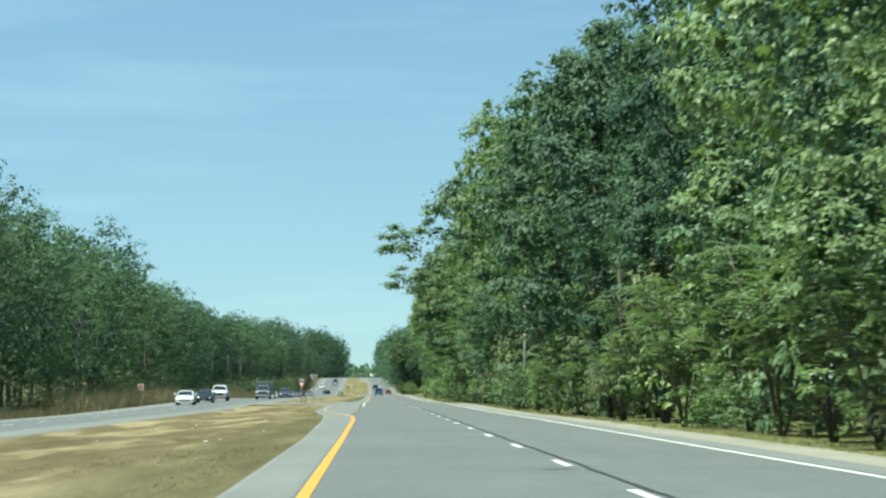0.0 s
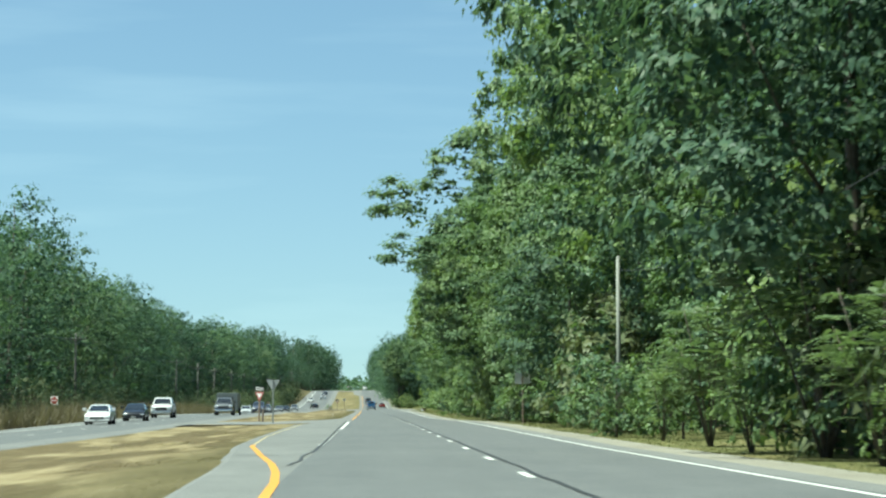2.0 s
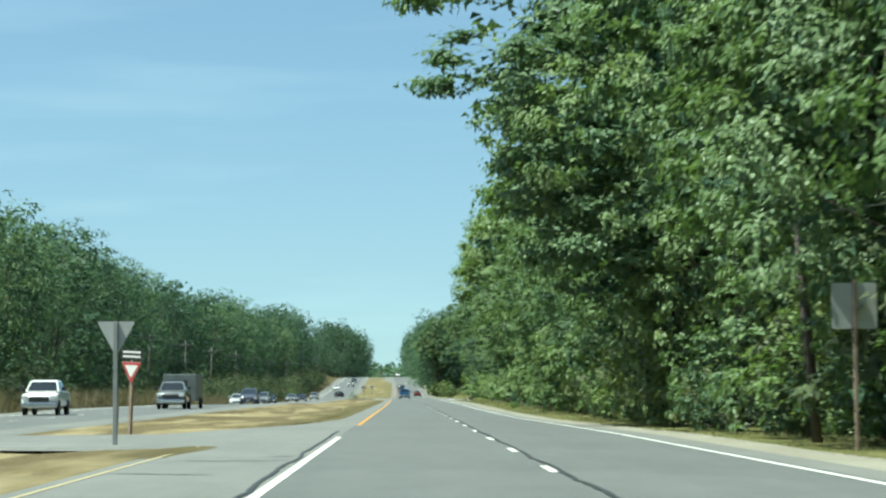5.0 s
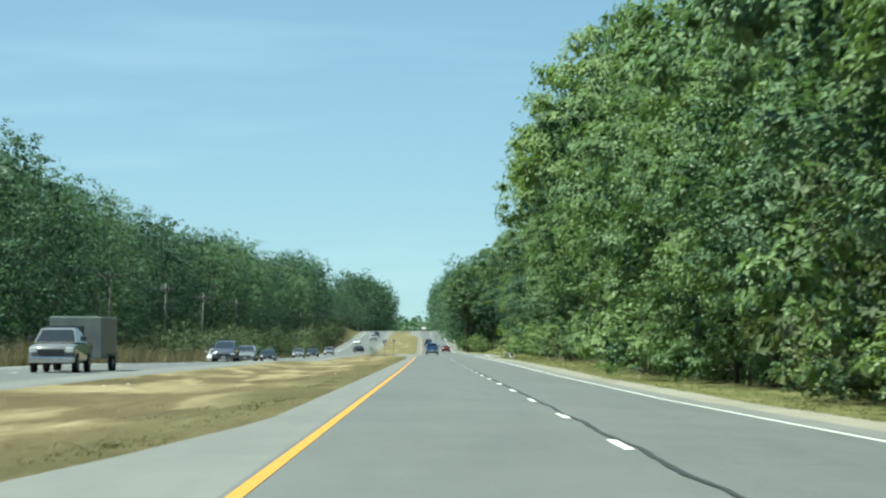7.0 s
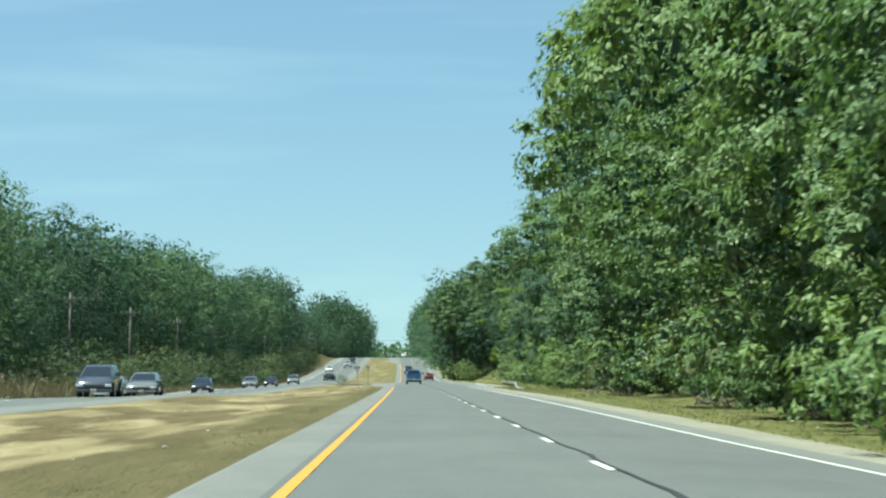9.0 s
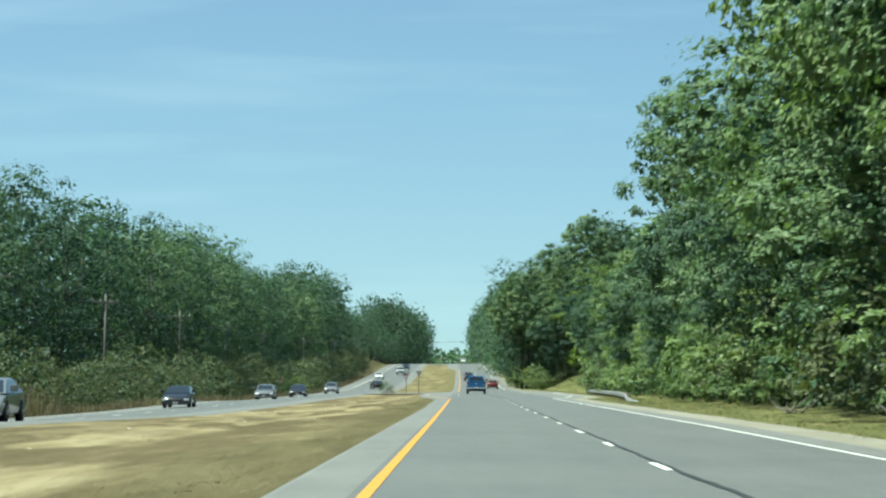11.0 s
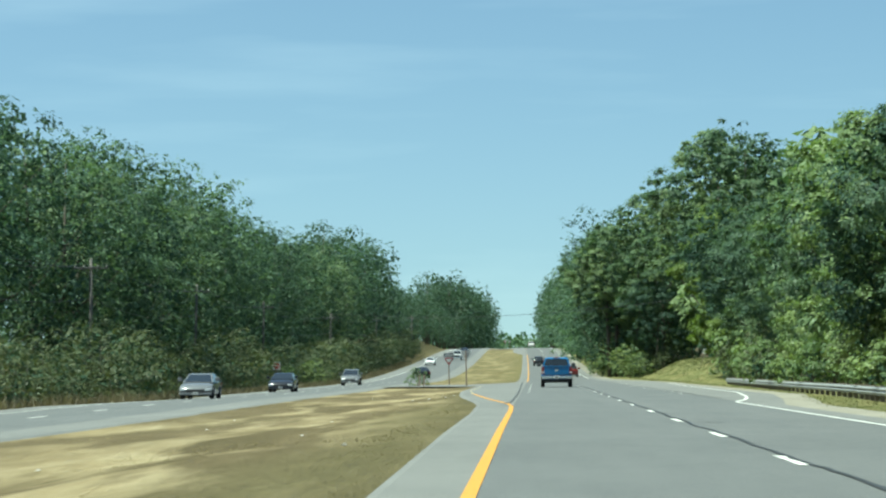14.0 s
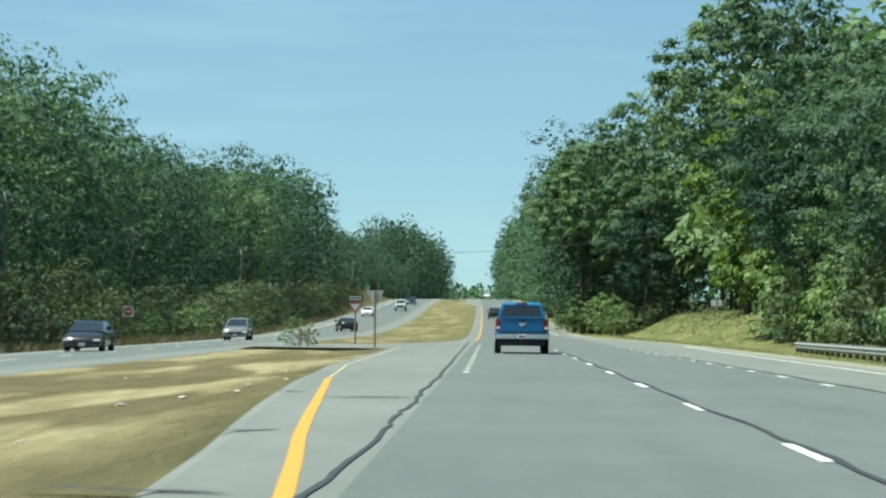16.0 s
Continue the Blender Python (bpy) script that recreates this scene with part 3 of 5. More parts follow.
build_roads()


# ---- plants ----
def leaf_quads(name, centres, normals, tangents, sizes, material, narrow=0.34):
    """One mesh of folded leaf shapes; arrays of n x 3 and n."""
    n = len(centres)
    t = tangents - normals * np.sum(tangents * normals, axis=1)[:, None]
    t /= np.linalg.norm(t, axis=1)[:, None] + 1e-9
    b = np.cross(normals, t)
    s = sizes[:, None]
    V = np.empty((n, 4, 3))
    V[:, 0] = centres - t * s * 0.5
    V[:, 1] = centres + b * s * narrow + normals * s * 0.10
    V[:, 2] = centres + t * s * 0.55 - normals * s * 0.12
    V[:, 3] = centres - b * s * narrow + normals * s * 0.10
    me = bpy.data.meshes.new(name)
    me.vertices.add(4 * n)
    me.vertices.foreach_set("co", V.reshape(-1))
    me.loops.add(4 * n)
    me.loops.foreach_set("vertex_index", np.arange(4 * n, dtype=np.int32))
    me.polygons.add(n)
    me.polygons.foreach_set("loop_start", np.arange(0, 4 * n, 4, dtype=np.int32))
    me.polygons.foreach_set("loop_total", np.full(n, 4, dtype=np.int32))
    me.materials.append(material)
    me.update(calc_edges=True)
    return me


def leaf_tris(name, centres, normals, tangents, sizes, material, narrow=0.36):
    """One mesh of small three-cornered leaves, for crowns."""
    n = len(centres)
    t = tangents - normals * np.sum(tangents * normals, axis=1)[:, None]
    t /= np.linalg.norm(t, axis=1)[:, None] + 1e-9
    b = np.cross(normals, t)
    s = sizes[:, None]
    V = np.stack([centres - t * s * 0.45 + b * s * narrow, centres - t * s * 0.30 - b * s * narrow, centres + t * s * 0.62], 1)
    return V


def tri_mesh(name, V, material, inner=0):
    """A mesh of loose triangles; the last so many are inner foliage in a shade-darkened colour."""
    n = len(V)
    me = bpy.data.meshes.new(name)
    me.vertices.add(3 * n)
    me.vertices.foreach_set("co", V.reshape(-1))
    me.loops.add(3 * n)
    me.loops.foreach_set("vertex_index", np.arange(3 * n, dtype=np.int32))
    me.polygons.add(n)
    me.polygons.foreach_set("loop_start", np.arange(0, 3 * n, 3, dtype=np.int32))
    me.polygons.foreach_set("loop_total", np.full(n, 3, dtype=np.int32))
    me.materials.append(material)
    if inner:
        me.materials.append(M_INNERSHADE)
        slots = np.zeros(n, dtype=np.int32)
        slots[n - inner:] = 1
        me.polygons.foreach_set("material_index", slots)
    me.update(calc_edges=True)
    return me


def unit(v):
    return v / (np.linalg.norm(v, axis=1)[:, None] + 1e-9)


CORE = {}


def crown_parts(seed, height, z0, radius, clumps, leaves, size, material, peak=0.42, spread=0.40, ragged=0.35, open_side=0.0, coarse=1.0, foot=0.35, dense=64, calm=1.0):
    """A crown of rounded lobes, each covered with leafy tufts, on the ends of limbs; returns the leaf mesh and the wood's tube runs.
    open_side: how much fuller it is towards the open (-x, -y), as at a wood's edge; coarse: how much larger the leaf sprays get towards the top."""
    r = np.random.RandomState(seed)
    u = (np.arange(clumps) + r.rand(clumps)) / clumps
    ang = np.arange(clumps) * 2.39996 + r.randn(clumps) * 0.45 + seed
    if open_side:
        face = math.radians(218)
        off = (ang - face + np.pi) % (2 * np.pi) - np.pi
        ang = face + off * (1 - open_side * np.exp(-(off / 1.9) ** 2) * 0.5)
    prof = np.sqrt(np.clip(1 - ((u - peak) / np.where(u > peak, 1.02 - peak, peak + foot)) ** 2, 0.03, 1))
    lobe = 1 + ragged * 0.5 * np.sin(ang * 3 + seed) + ragged * (r.rand(clumps) - 0.5)
    rad = radius * prof * lobe * (0.55 + 0.35 * r.rand(clumps))
    c = np.stack([rad * np.cos(ang), rad * np.sin(ang), z0 + (height - z0) * (0.06 + 0.84 * u)], 1)
    cr = radius * spread * (0.62 + 0.76 * r.rand(clumps)) * (0.7 + 0.3 * prof)
    tufts = 20
    k = np.arange(tufts) + 0.5
    polar, round_ = np.arccos(1 - 2 * k / tufts), k * 2.39996
    ball = np.stack([np.cos(round_) * np.sin(polar), np.sin(round_) * np.sin(polar), np.cos(polar)], 1)
    ti = np.repeat(np.arange(clumps), tufts)
    td = unit(np.tile(ball, (clumps, 1)) + r.randn(clumps * tufts, 3) * 0.22)
    tc = c[ti] + td * (cr[ti] * (0.74 + 0.36 * r.rand(len(ti))))[:, None] * np.array([1, 1, 0.85])
    # no tufts inside other lobes or on the bare undersides
    gap = np.linalg.norm(tc[:, None] - c[None], axis=2) / cr[None]
    gap[np.arange(len(ti)), ti] = 9
    keep = (gap.min(axis=1) > 0.70) & (td[:, 2] > -0.6)
    ti, td, tc = ti[keep], td[keep], tc[keep]
    trr = cr[ti] * (0.26 + 0.22 * r.rand(len(ti)))
    weight = trr ** 2 / (1 + (coarse - 1) * np.clip(tc[:, 2] / height, 0, 1)) ** 2
    if open_side:
        weight *= 1 + 7.0 * open_side * ((td[:, 0] * -0.79 + td[:, 1] * -0.61) > -0.25) * ((tc[:, 0] * -0.79 + tc[:, 1] * -0.61) > -0.25 * radius)
    per = np.maximum(3, (leaves * weight / weight.sum()).astype(int))
    idx = np.repeat(np.arange(len(ti)), per)
    n = len(idx)
    d = unit(r.randn(n, 3) + td[idx] * 0.9 + np.array([0, 0, 0.15]))
    out = r.rand(n) ** 0.6
    p = tc[idx] + d * (trr[idx] * (0.15 + 0.85 * out) * (1 + 0.15 * r.randn(n).clip(-1, 1.6)))[:, None] * np.array([1.15, 1.15, 0.62])
    p[:, 2] = np.maximum(p[:, 2], 0.12)
    nrm = unit(d * 0.45 + td[idx] * 0.5 + np.array([0, 0, 0.45]) + r.randn(n, 3) * (0.32 * calm))
    tan = unit(d + r.randn(n, 3) * 0.7 + np.array([0, 0, -0.45]))
    grow = 1 + (coarse - 1) * np.clip(p[:, 2] / height, 0, 1)
    outer = leaf_tris("crown", p, nrm, tan, size * grow * (0.7 + 0.6 * r.rand(n)) * (2.5 - 1.6 * out), material)
    # the dense inside of each lobe, its shade put into a darker leaf colour
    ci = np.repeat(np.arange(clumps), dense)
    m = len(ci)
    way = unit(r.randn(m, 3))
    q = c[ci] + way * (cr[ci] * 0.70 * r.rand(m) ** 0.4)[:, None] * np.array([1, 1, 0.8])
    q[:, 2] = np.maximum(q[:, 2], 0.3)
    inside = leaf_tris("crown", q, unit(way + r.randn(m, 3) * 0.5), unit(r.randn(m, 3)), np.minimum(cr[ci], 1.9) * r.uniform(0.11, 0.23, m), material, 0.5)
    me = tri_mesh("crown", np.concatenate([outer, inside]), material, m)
    CORE[me.name] = m
    # wood
    tr = 0.0088 * height + 0.02
    lean = r.randn(2) * 0.02 * height
    trunk = [(0, 0, -0.3), (lean[0] * 0.2, lean[1] * 0.2, height * 0.25), (lean[0] * 0.6, lean[1] * 0.6, height * 0.5), (lean[0], lean[1], height * 0.88)]
    runs = [(trunk, [tr * 1.35, tr, tr * 0.7, tr * 0.12])]
    for i in range(0, clumps, max(1, clumps // (6 if height > 8 else 3))):
        k = max(0.12, min(0.8, c[i, 2] / height - 0.22))
        s = Vector((lean[0] * k, lean[1] * k, height * k))
        e = Vector(c[i])
        m = s.lerp(e, 0.5) + Vector((0, 0, -0.06 * height * r.rand()))
        runs.append(([s, m, e], [tr * 0.42, tr * 0.26, 0.02]))
    return me, runs


def make_tree(name, seed, height, z0, radius, clumps, leaves, size, material, label, category, group, **kw):
    t = thing(name, pose(0, 0, -300), label, category, group)
    crown, runs = crown_parts(seed, height, z0, radius, clumps, leaves, size, material, **kw)
    part("trunk", tubes("trunk", runs, M_BARK, 5), None, t, "grey-brown bark")
    part("crown", crown, None, t)
    return t


def make_sumac(seed, height, fronds):
    """A many-stemmed bush of long feathered leaves."""
    r = np.random.RandomState(seed)
    t = thing("sumac_bush", pose(0, 0, -300), "sumac bush with long feathered pale green leaves at the wood's edge", "bush", "bushes at the wood's edge")
    runs, C, N_, T_, S_ = [], [], [], [], []
    stems = 7
    for s in range(stems):
        a = s * 2.4 + r.rand()
        top = np.array([math.cos(a) * height * 0.33 * r.uniform(0.3, 1.1), math.sin(a) * height * 0.33 * r.uniform(0.3, 1.1), height * r.uniform(0.6, 0.95)])
        mid = top * np.array([0.4, 0.4, 0.5])
        runs.append(([(0, 0, -0.2), tuple(mid), tuple(top)], [0.035, 0.025, 0.012]))
        for f in range(fronds // stems):
            k = 0.25 + 0.75 * r.rand() ** 0.6
            b = mid + (top - mid) * (k - 0.4) / 0.6 if k > 0.4 else mid * k / 0.4
            az, up = r.rand() * 2 * math.pi, r.uniform(-0.1, 0.75)
            d = np.array([math.cos(az) * math.cos(up), math.sin(az) * math.cos(up), math.sin(up)])
            L = r.uniform(0.55, 1.0)
            side = np.cross(d, [0, 0, 1.0])
            side /= np.linalg.norm(side) + 1e-9
            nn = np.cross(side, d)
            for j in range(8):
                q = (j + 1) / 8.5
                pos = b + d * L * q + np.array([0, 0, -0.42 * L * q * q])
                ll = 0.30 * L * (1 - 0.55 * abs(q - 0.45))
                for sg in (-1, 1):
                    td = side * sg + d * 0.45 + np.array([0, 0, -0.35])
                    td /= np.linalg.norm(td)
                    C.append(pos + td * ll * 0.5)
                    T_.append(td)
                    N_.append(nn + r.randn(3) * 0.15)
                    S_.append(ll)
    me = leaf_quads("crown", np.array(C), unit(np.array(N_)), np.array(T_), np.array(S_), M_SUMAC, 0.17)
    part("trunk", tubes("trunk", runs, M_BARK, 5), None, t, "thin bare stems")
    part("crown", me, None, t)
    return t


G_R, G_L = "trees along the near side of the road", "trees beyond the far carriageway"
L_R = "tall broad-leaved tree in full summer leaf at the wood's edge"
L_L = "tall dark green broad-leaved tree beyond the far carriageway"
PROTO = {
    "front": [make_tree("tree", 10 + i, 15.0, 3.2, 4.9, 19, 8400, 0.155, (M_LEAF, M_BUSH, M_MIDLEAF, M_LEAF, M_MIDLEAF, M_BUSH)[i], L_R, "tree", G_R, peak=0.46, spread=0.40, open_side=0.8, coarse=1.2, foot=0.15) for i in range(6)],
    # the front tree again, in the leaf tone that stands in for shade
    "shade": [make_tree("tree", 20 + i, 15.0, 3.0, 4.9, 19, 8000, 0.155, M_SHADELEAF, L_R, "tree", G_R, peak=0.46, spread=0.40, open_side=0.8, coarse=1.2, foot=0.15) for i in range(2)],
    "back": [make_tree("tree", 30 + i, 21.0, 4.0, 5.4, 20, 2600, 0.27, M_DARKLEAF if i == 2 else M_MIDLEAF, L_R, "tree", G_R, peak=0.55, spread=0.38, open_side=0.6, coarse=1.4, dense=40) for i in range(3)],
    "high": [make_tree("tree", 40 + i, 22.0, 7.0, 6.6, 30, 14500, 0.17, M_MIDLEAF if i else M_LEAF, "tall tree with a broad crown hanging out over the road", "tree", G_R, peak=0.5, spread=0.31, ragged=0.5, dense=60, open_side=0.5, coarse=1.3) for i in range(2)],
    "left": [make_tree("tree", 50 + i, 20.0, 1.5, 5.8, 24, 5000, 0.19, (M_LEFTLEAF, M_SHADELEAF, M_LEFTLEAF, M_MIDLEAF, M_SHADELEAF)[i], L_L, "tree", G_L, peak=0.55, spread=0.37, coarse=1.0, dense=42, calm=1.0) for i in range(5)],
    "lit": [make_tree("tree", 60, 14.0, 1.6, 4.0, 22, 13000, 0.18, M_LITLEAF, "bright yellow-green young tree beside the guardrail", "tree", G_R, peak=0.38, spread=0.38, open_side=0.7, coarse=1.2)],
    "shrub": [make_tree("shrub", 70 + i, 3.4, 0.0, 1.9, 9, 1050, 0.135, (M_BUSH, M_GREYLEAF, M_MIDLEAF, M_BUSH, M_PALELEAF)[i], "leafy green shrub at the foot of the trees", "shrub", "shrubs along the verge", peak=0.25, spread=0.50, ragged=0.6, open_side=0.6, dense=22) for i in range(5)],
    "lit_shrub": [make_tree("shrub", 76 + i, 4.2, 0.0, 2.1, 11, 3400, 0.10, M_BUSH, "bright green leafy shrub leaning out over the verge", "shrub", "shrubs along the verge", peak=0.32, spread=0.44, ragged=0.5, open_side=0.7, dense=34) for i in range(2)],
    "lshrub": [make_tree("shrub", 80 + i, 4.6, 0.0, 3.2, 14, 2200, 0.125, M_GREYLEAF, "dense dull green shrub beyond the far carriageway", "shrub", "shrubs beyond the far carriageway", peak=0.3, spread=0.44, dense=30, calm=0.7) for i in range(2)],
    "sumac": [make_sumac(90 + i, 4.6, 150) for i in range(2)],
}
OPEN = ("shade", "lit_shrub", "front", "back", "high", "lit", "shrub")
JOIN = {"leaf": [], "dark": [], "left": [], "wood": []}


def plant_joined(kind, x, y, scale=1.0, tall=1.0):
    """A tree of the deep wood, joined with the others there."""
    proto = random.choice(PROTO[kind])
    x0, y0, z0 = at(x, y, ground_z(x, y) - 0.02)
    a = random.uniform(0, 6.283)
    c, s_ = math.cos(a) * scale, math.sin(a) * scale
    rot = np.array([[c, -s_, 0], [s_, c, 0], [0, 0, scale * tall]])
    for ch in proto.children:
        me = ch.data
        V = np.empty(len(me.vertices) * 3)
        me.vertices.foreach_get("co", V)
        V = V.reshape(-1, 3)
        if ch.name.startswith("crown"):
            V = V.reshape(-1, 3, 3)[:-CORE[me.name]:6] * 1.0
            mid = V.mean(axis=1, keepdims=True)
            V = ((V - mid) * 2.25 + mid).reshape(-1, 3) @ rot.T + np.array([x0, y0, z0])
            JOIN["left" if kind == "left" or me.materials[0] in (M_LEFTLEAF, M_SHADELEAF) else "dark" if me.materials[0] is M_DARKLEAF else "leaf"].append(V.reshape(-1, 3, 3))
        else:
            v, f = tube([(x0, y0, z0 - 0.3), (x0, y0, z0 + 9 * scale), (x0, y0, z0 + 17 * scale * tall)], [0.24, 0.17, 0.04], 5)
            JOIN["wood"].append((v, f))


used = {}


def plant(kind, x, y, scale=1.0, tall=1.0, label=""):
    i = random.randrange(len(PROTO[kind]))
    proto = PROTO[kind][i]
    x0, y0, z0 = at(x, y, ground_z(x, y) - 0.02)
    turn = random.uniform(-32, 32) if kind in OPEN else random.uniform(0, 360)
    m = pose(x0, y0, z0, 0, 0, turn) @ Matrix.Diagonal((scale, scale, scale * tall, 1))
    if (kind, i) not in used:
        used[kind, i] = True
        proto.matrix_basis = m
        ob = proto
    else:
        ob = copy_thing_plain(proto, m)
    if label:
        ob["label"] = label
    return ob


def copy_thing_plain(ob, m):
    """copy_thing() for a thing whose own scale is already in its pose."""
    keep = ob.matrix_basis.copy()
    ob.matrix_basis = Matrix.Identity(4)
    c = copy_thing(ob, m)
    ob.matrix_basis = keep
    return c


R_ = random.Random(7)
random.seed(11)
# how far the crowns hang out towards the road, along the near side
HANG = line_of([(0, 6.2), (60, 6.2), (135, 6.0), (150, 7.2), (165, 6.2), (190, 4.6), (200, 4.6), (270, 2.6), (295, 5.0), (330, 4.4), (346, 4.2), (392, 4.2), (416, 5.4), (450, 7.6), (500, 9.6), (592, 10.8), (625, 10), (735, 2.4), (800, 1.5), (1500, 2.0)])
FOOT = line_of([(0, 7.6), (250, 7.8), (300, 9.8), (380, 10.8), (460, 11.3), (514, 12.2), (600, 13.0), (735, 9.0), (1500, 8.5)])
y = 34.0
while y < 736:
    if not 618 < y < 728 and not 127 < y < 143:
        s = random.uniform(0.74, 1.18) * (1.0 - 0.12 * smooth(440, 470, y))
        s *= 1.0 - 0.12 * smooth(470, 490, y) * (1 - smooth(585, 600, y))
        x = max(HANG(y) + 4.4 * s, FOOT(y) + 0.6) + random.choice((-0.3, 0.3, 1.0, 2.6, 4.2))
        # darker leaf tone stands in for shade, most where the wood is deep
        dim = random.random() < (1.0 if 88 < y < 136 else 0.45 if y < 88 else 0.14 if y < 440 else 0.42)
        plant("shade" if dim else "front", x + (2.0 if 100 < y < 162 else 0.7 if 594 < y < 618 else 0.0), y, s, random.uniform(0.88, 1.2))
    y += random.uniform(5.2, 8.2)
y = 30.0
while y < 760:
    deep = 612 < y < 735
    x = (21.0 if deep else HANG(y) + 10.5) + random.uniform(-1.5, 2.0)
    low = 1.0 - 0.26 * smooth(425, 465, y) * (1 - smooth(596, 640, y))
    (plant_joined if deep or y > 600 else plant)("back", x, y, random.uniform(0.84, 1.10) * low, random.uniform(0.9, 1.08))
    y += random.uniform(6.0, 8.6)
y = 34.0
while y < 760:
    plant_joined("back", (24.0 if not 612 < y < 735 else 29.0) + random.uniform(-2, 2), y, random.uniform(0.95, 1.15) * (1.0 - 0.3 * smooth(425, 465, y) * (1 - smooth(596, 640, y))))
    y += random.uniform(7.5, 10.0)
plant("high", 9.2, 247, 1.25, 0.86)
for x, y, s in ((14.2, 119, 1.25), (13.3, 157, 1.2), (12.8, 170, 1.25), (11.6, 184, 1.2), (11.9, 199, 1.25)):
    plant("front", x, y, s, 1.34)
plant("front", 10.6, 213, 1.25, 1.5)
plant("front", 12.5, 481, 1.12, 1.22)
for x, y, s in ((10.4, 752, 0.62), (14.0, 747, 0.66), (18.0, 744, 0.7), (22.0, 740, 0.7), (8.6, 764, 0.7)):
    plant("left", x, y, s)
for x, y, s in ( (8.4, 262, 0.95), (11.9, 348, 0.85), (14.5, 650, 1.02), (16.5, 642, 1.0), (13.5, 732, 1.05), (10.5, 741, 0.98), (8.0, 747, 0.92), (8.6, 757, 0.95)):
    plant("high", x, y, s)
# shade-toned trees paint the dark hollow; the tall crown is added to shade it
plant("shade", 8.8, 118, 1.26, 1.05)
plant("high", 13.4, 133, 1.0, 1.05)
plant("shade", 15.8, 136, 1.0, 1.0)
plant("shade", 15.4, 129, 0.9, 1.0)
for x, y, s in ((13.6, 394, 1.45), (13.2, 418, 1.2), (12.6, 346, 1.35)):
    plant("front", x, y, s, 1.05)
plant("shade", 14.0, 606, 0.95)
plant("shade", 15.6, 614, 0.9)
for x, y, s in ((12.6, 374, 1.25), (13.5, 386, 1.3), (13.7, 402, 1.3)):
    plant("front", x, y, s, 1.36)
for x, y, s in ((14.4, 628, 1.05), (15.5, 641, 0.8)):
    plant("lit", x, y, s)
y = 745.0
while y < 1420:
    for dx in (0, 8):
        (plant if y < 860 and not dx else plant_joined)("left", 7.6 + dx + random.uniform(-0.8, 1.5), y + random.uniform(-2, 2), random.uniform(0.9, 1.12), random.uniform(0.9, 1.1))
    y += random.uniform(8, 11)
# beyond the far carriageway
LEFT_HANG = line_of([(0, -36.5), (350, -36.0), (460, -38.5), (560, -43.5), (600, -35.5), (640, -36.5), (720, -38.5), (826, -35.5), (950, -33.5), (1100, -33.0), (1250, -28.0), (1340, -19.0), (1500, -14.0)])
y = 70.0
while y < 1520:
    for dx, q in ((0, 1.0), (-9, 1.04)):
        if dx and random.random() < 0.25:
            continue
        low = 1.0 - 0.38 * smooth(985, 1003, y) + 0.52 * smooth(1290, 1310, y)
        s = (1.15 + 0.20 * noise.noise(Vector((dx, y * 0.045, 2)))) * random.uniform(0.88, 1.10) * q * low
        (plant_joined if dx or y > 900 or y < 180 else plant)("left", LEFT_HANG(y) - 5.2 * s + dx + random.uniform(-1.4, 0.8), y + random.uniform(-2, 2), s, random.uniform(0.92, 1.08))
    y += random.uniform(7.5, 11.0)
for x, y, s in ((-40.5, 366, 1.05), (-41.0, 400, 1.10), (-42.0, 431, 1.10), (-40.0, 607, 1.08), (-41.5, 622, 1.10), (-41.5, 641, 1.10), (-42.5, 693, 1.2), (-44.0, 715, 1.42), (-46.5, 757, 1.28), (-41.5, 828, 1.12)):
    plant("left", x, y, s)
# bushes at the foot of the trees, near side
y = 36.0
while y < 900:
    if not 618 < y < 722:
        s = random.uniform(0.45, 1.5) * (1.2 if 160 < y < 470 else 0.85)
        if 143 < y < 158:
            s = min(s, 0.85)
        if 127 < y < 143 or (45 < y < 127 and random.random() < 0.4):
            y += 3.0
            continue
        plant("shrub", FOOT(y) + 0.75 * s + random.uniform(-0.5, 0.6) + (1.5 if 178 < y < 210 else 0.0), y, s, random.uniform(0.8, 1.25))
        if random.random() < (0.85 if 270 < y < 470 else 0.45) and y < 620:
            plant("shrub", FOOT(y) + (3.6 if 143 < y < 160 else 2.4) + random.uniform(-0.4, 0.9), y + 1.0, random.uniform(1.3, 2.0), random.uniform(0.9, 1.3))
    y += random.uniform(3.0, 5.0) if y < 620 else random.uniform(7, 11)
for x, y, s in ((7.0, 49, 0.8), (7.4, 56, 1.1), (7.5, 63, 1.35), (7.8, 69, 1.25), (7.0, 76, 0.9), (7.6, 84, 1.3), (7.0, 92, 0.85), (7.5, 101, 1.15), (7.2, 109, 0.9), (7.6, 116, 1.3), (7.0, 122, 0.7), (7.3, 131, 0.95), (7.2, 141, 0.6), (6.7, 89.5, 0.75)):
    plant("sumac", x, y, s, random.uniform(0.9, 1.15))
y = 190.0
while y < 1000:
    low = y < 470
    if not low or random.random() < 0.5:
        plant("lshrub", random.uniform(-33.0, -30.5) - (0.8 if low else 0), y, random.uniform(0.55, 0.85) if low else random.uniform(0.8, 1.25), random.uniform(0.8, 1.1))
    y += random.uniform(5.5, 8.5)
for x, y, s in ((9.6, 304, 1.0), (9.9, 309, 1.45), (10.2, 315, 1.75), (10.3, 321, 1.6), (10.2, 327, 1.2), (10.5, 333, 1.7), (10.4, 340, 1.1), (10.6, 347, 1.3), (10.7, 356, 1.0)):
    plant("lit_shrub", x, y, s, random.uniform(0.9, 1.2))
y = 432.0
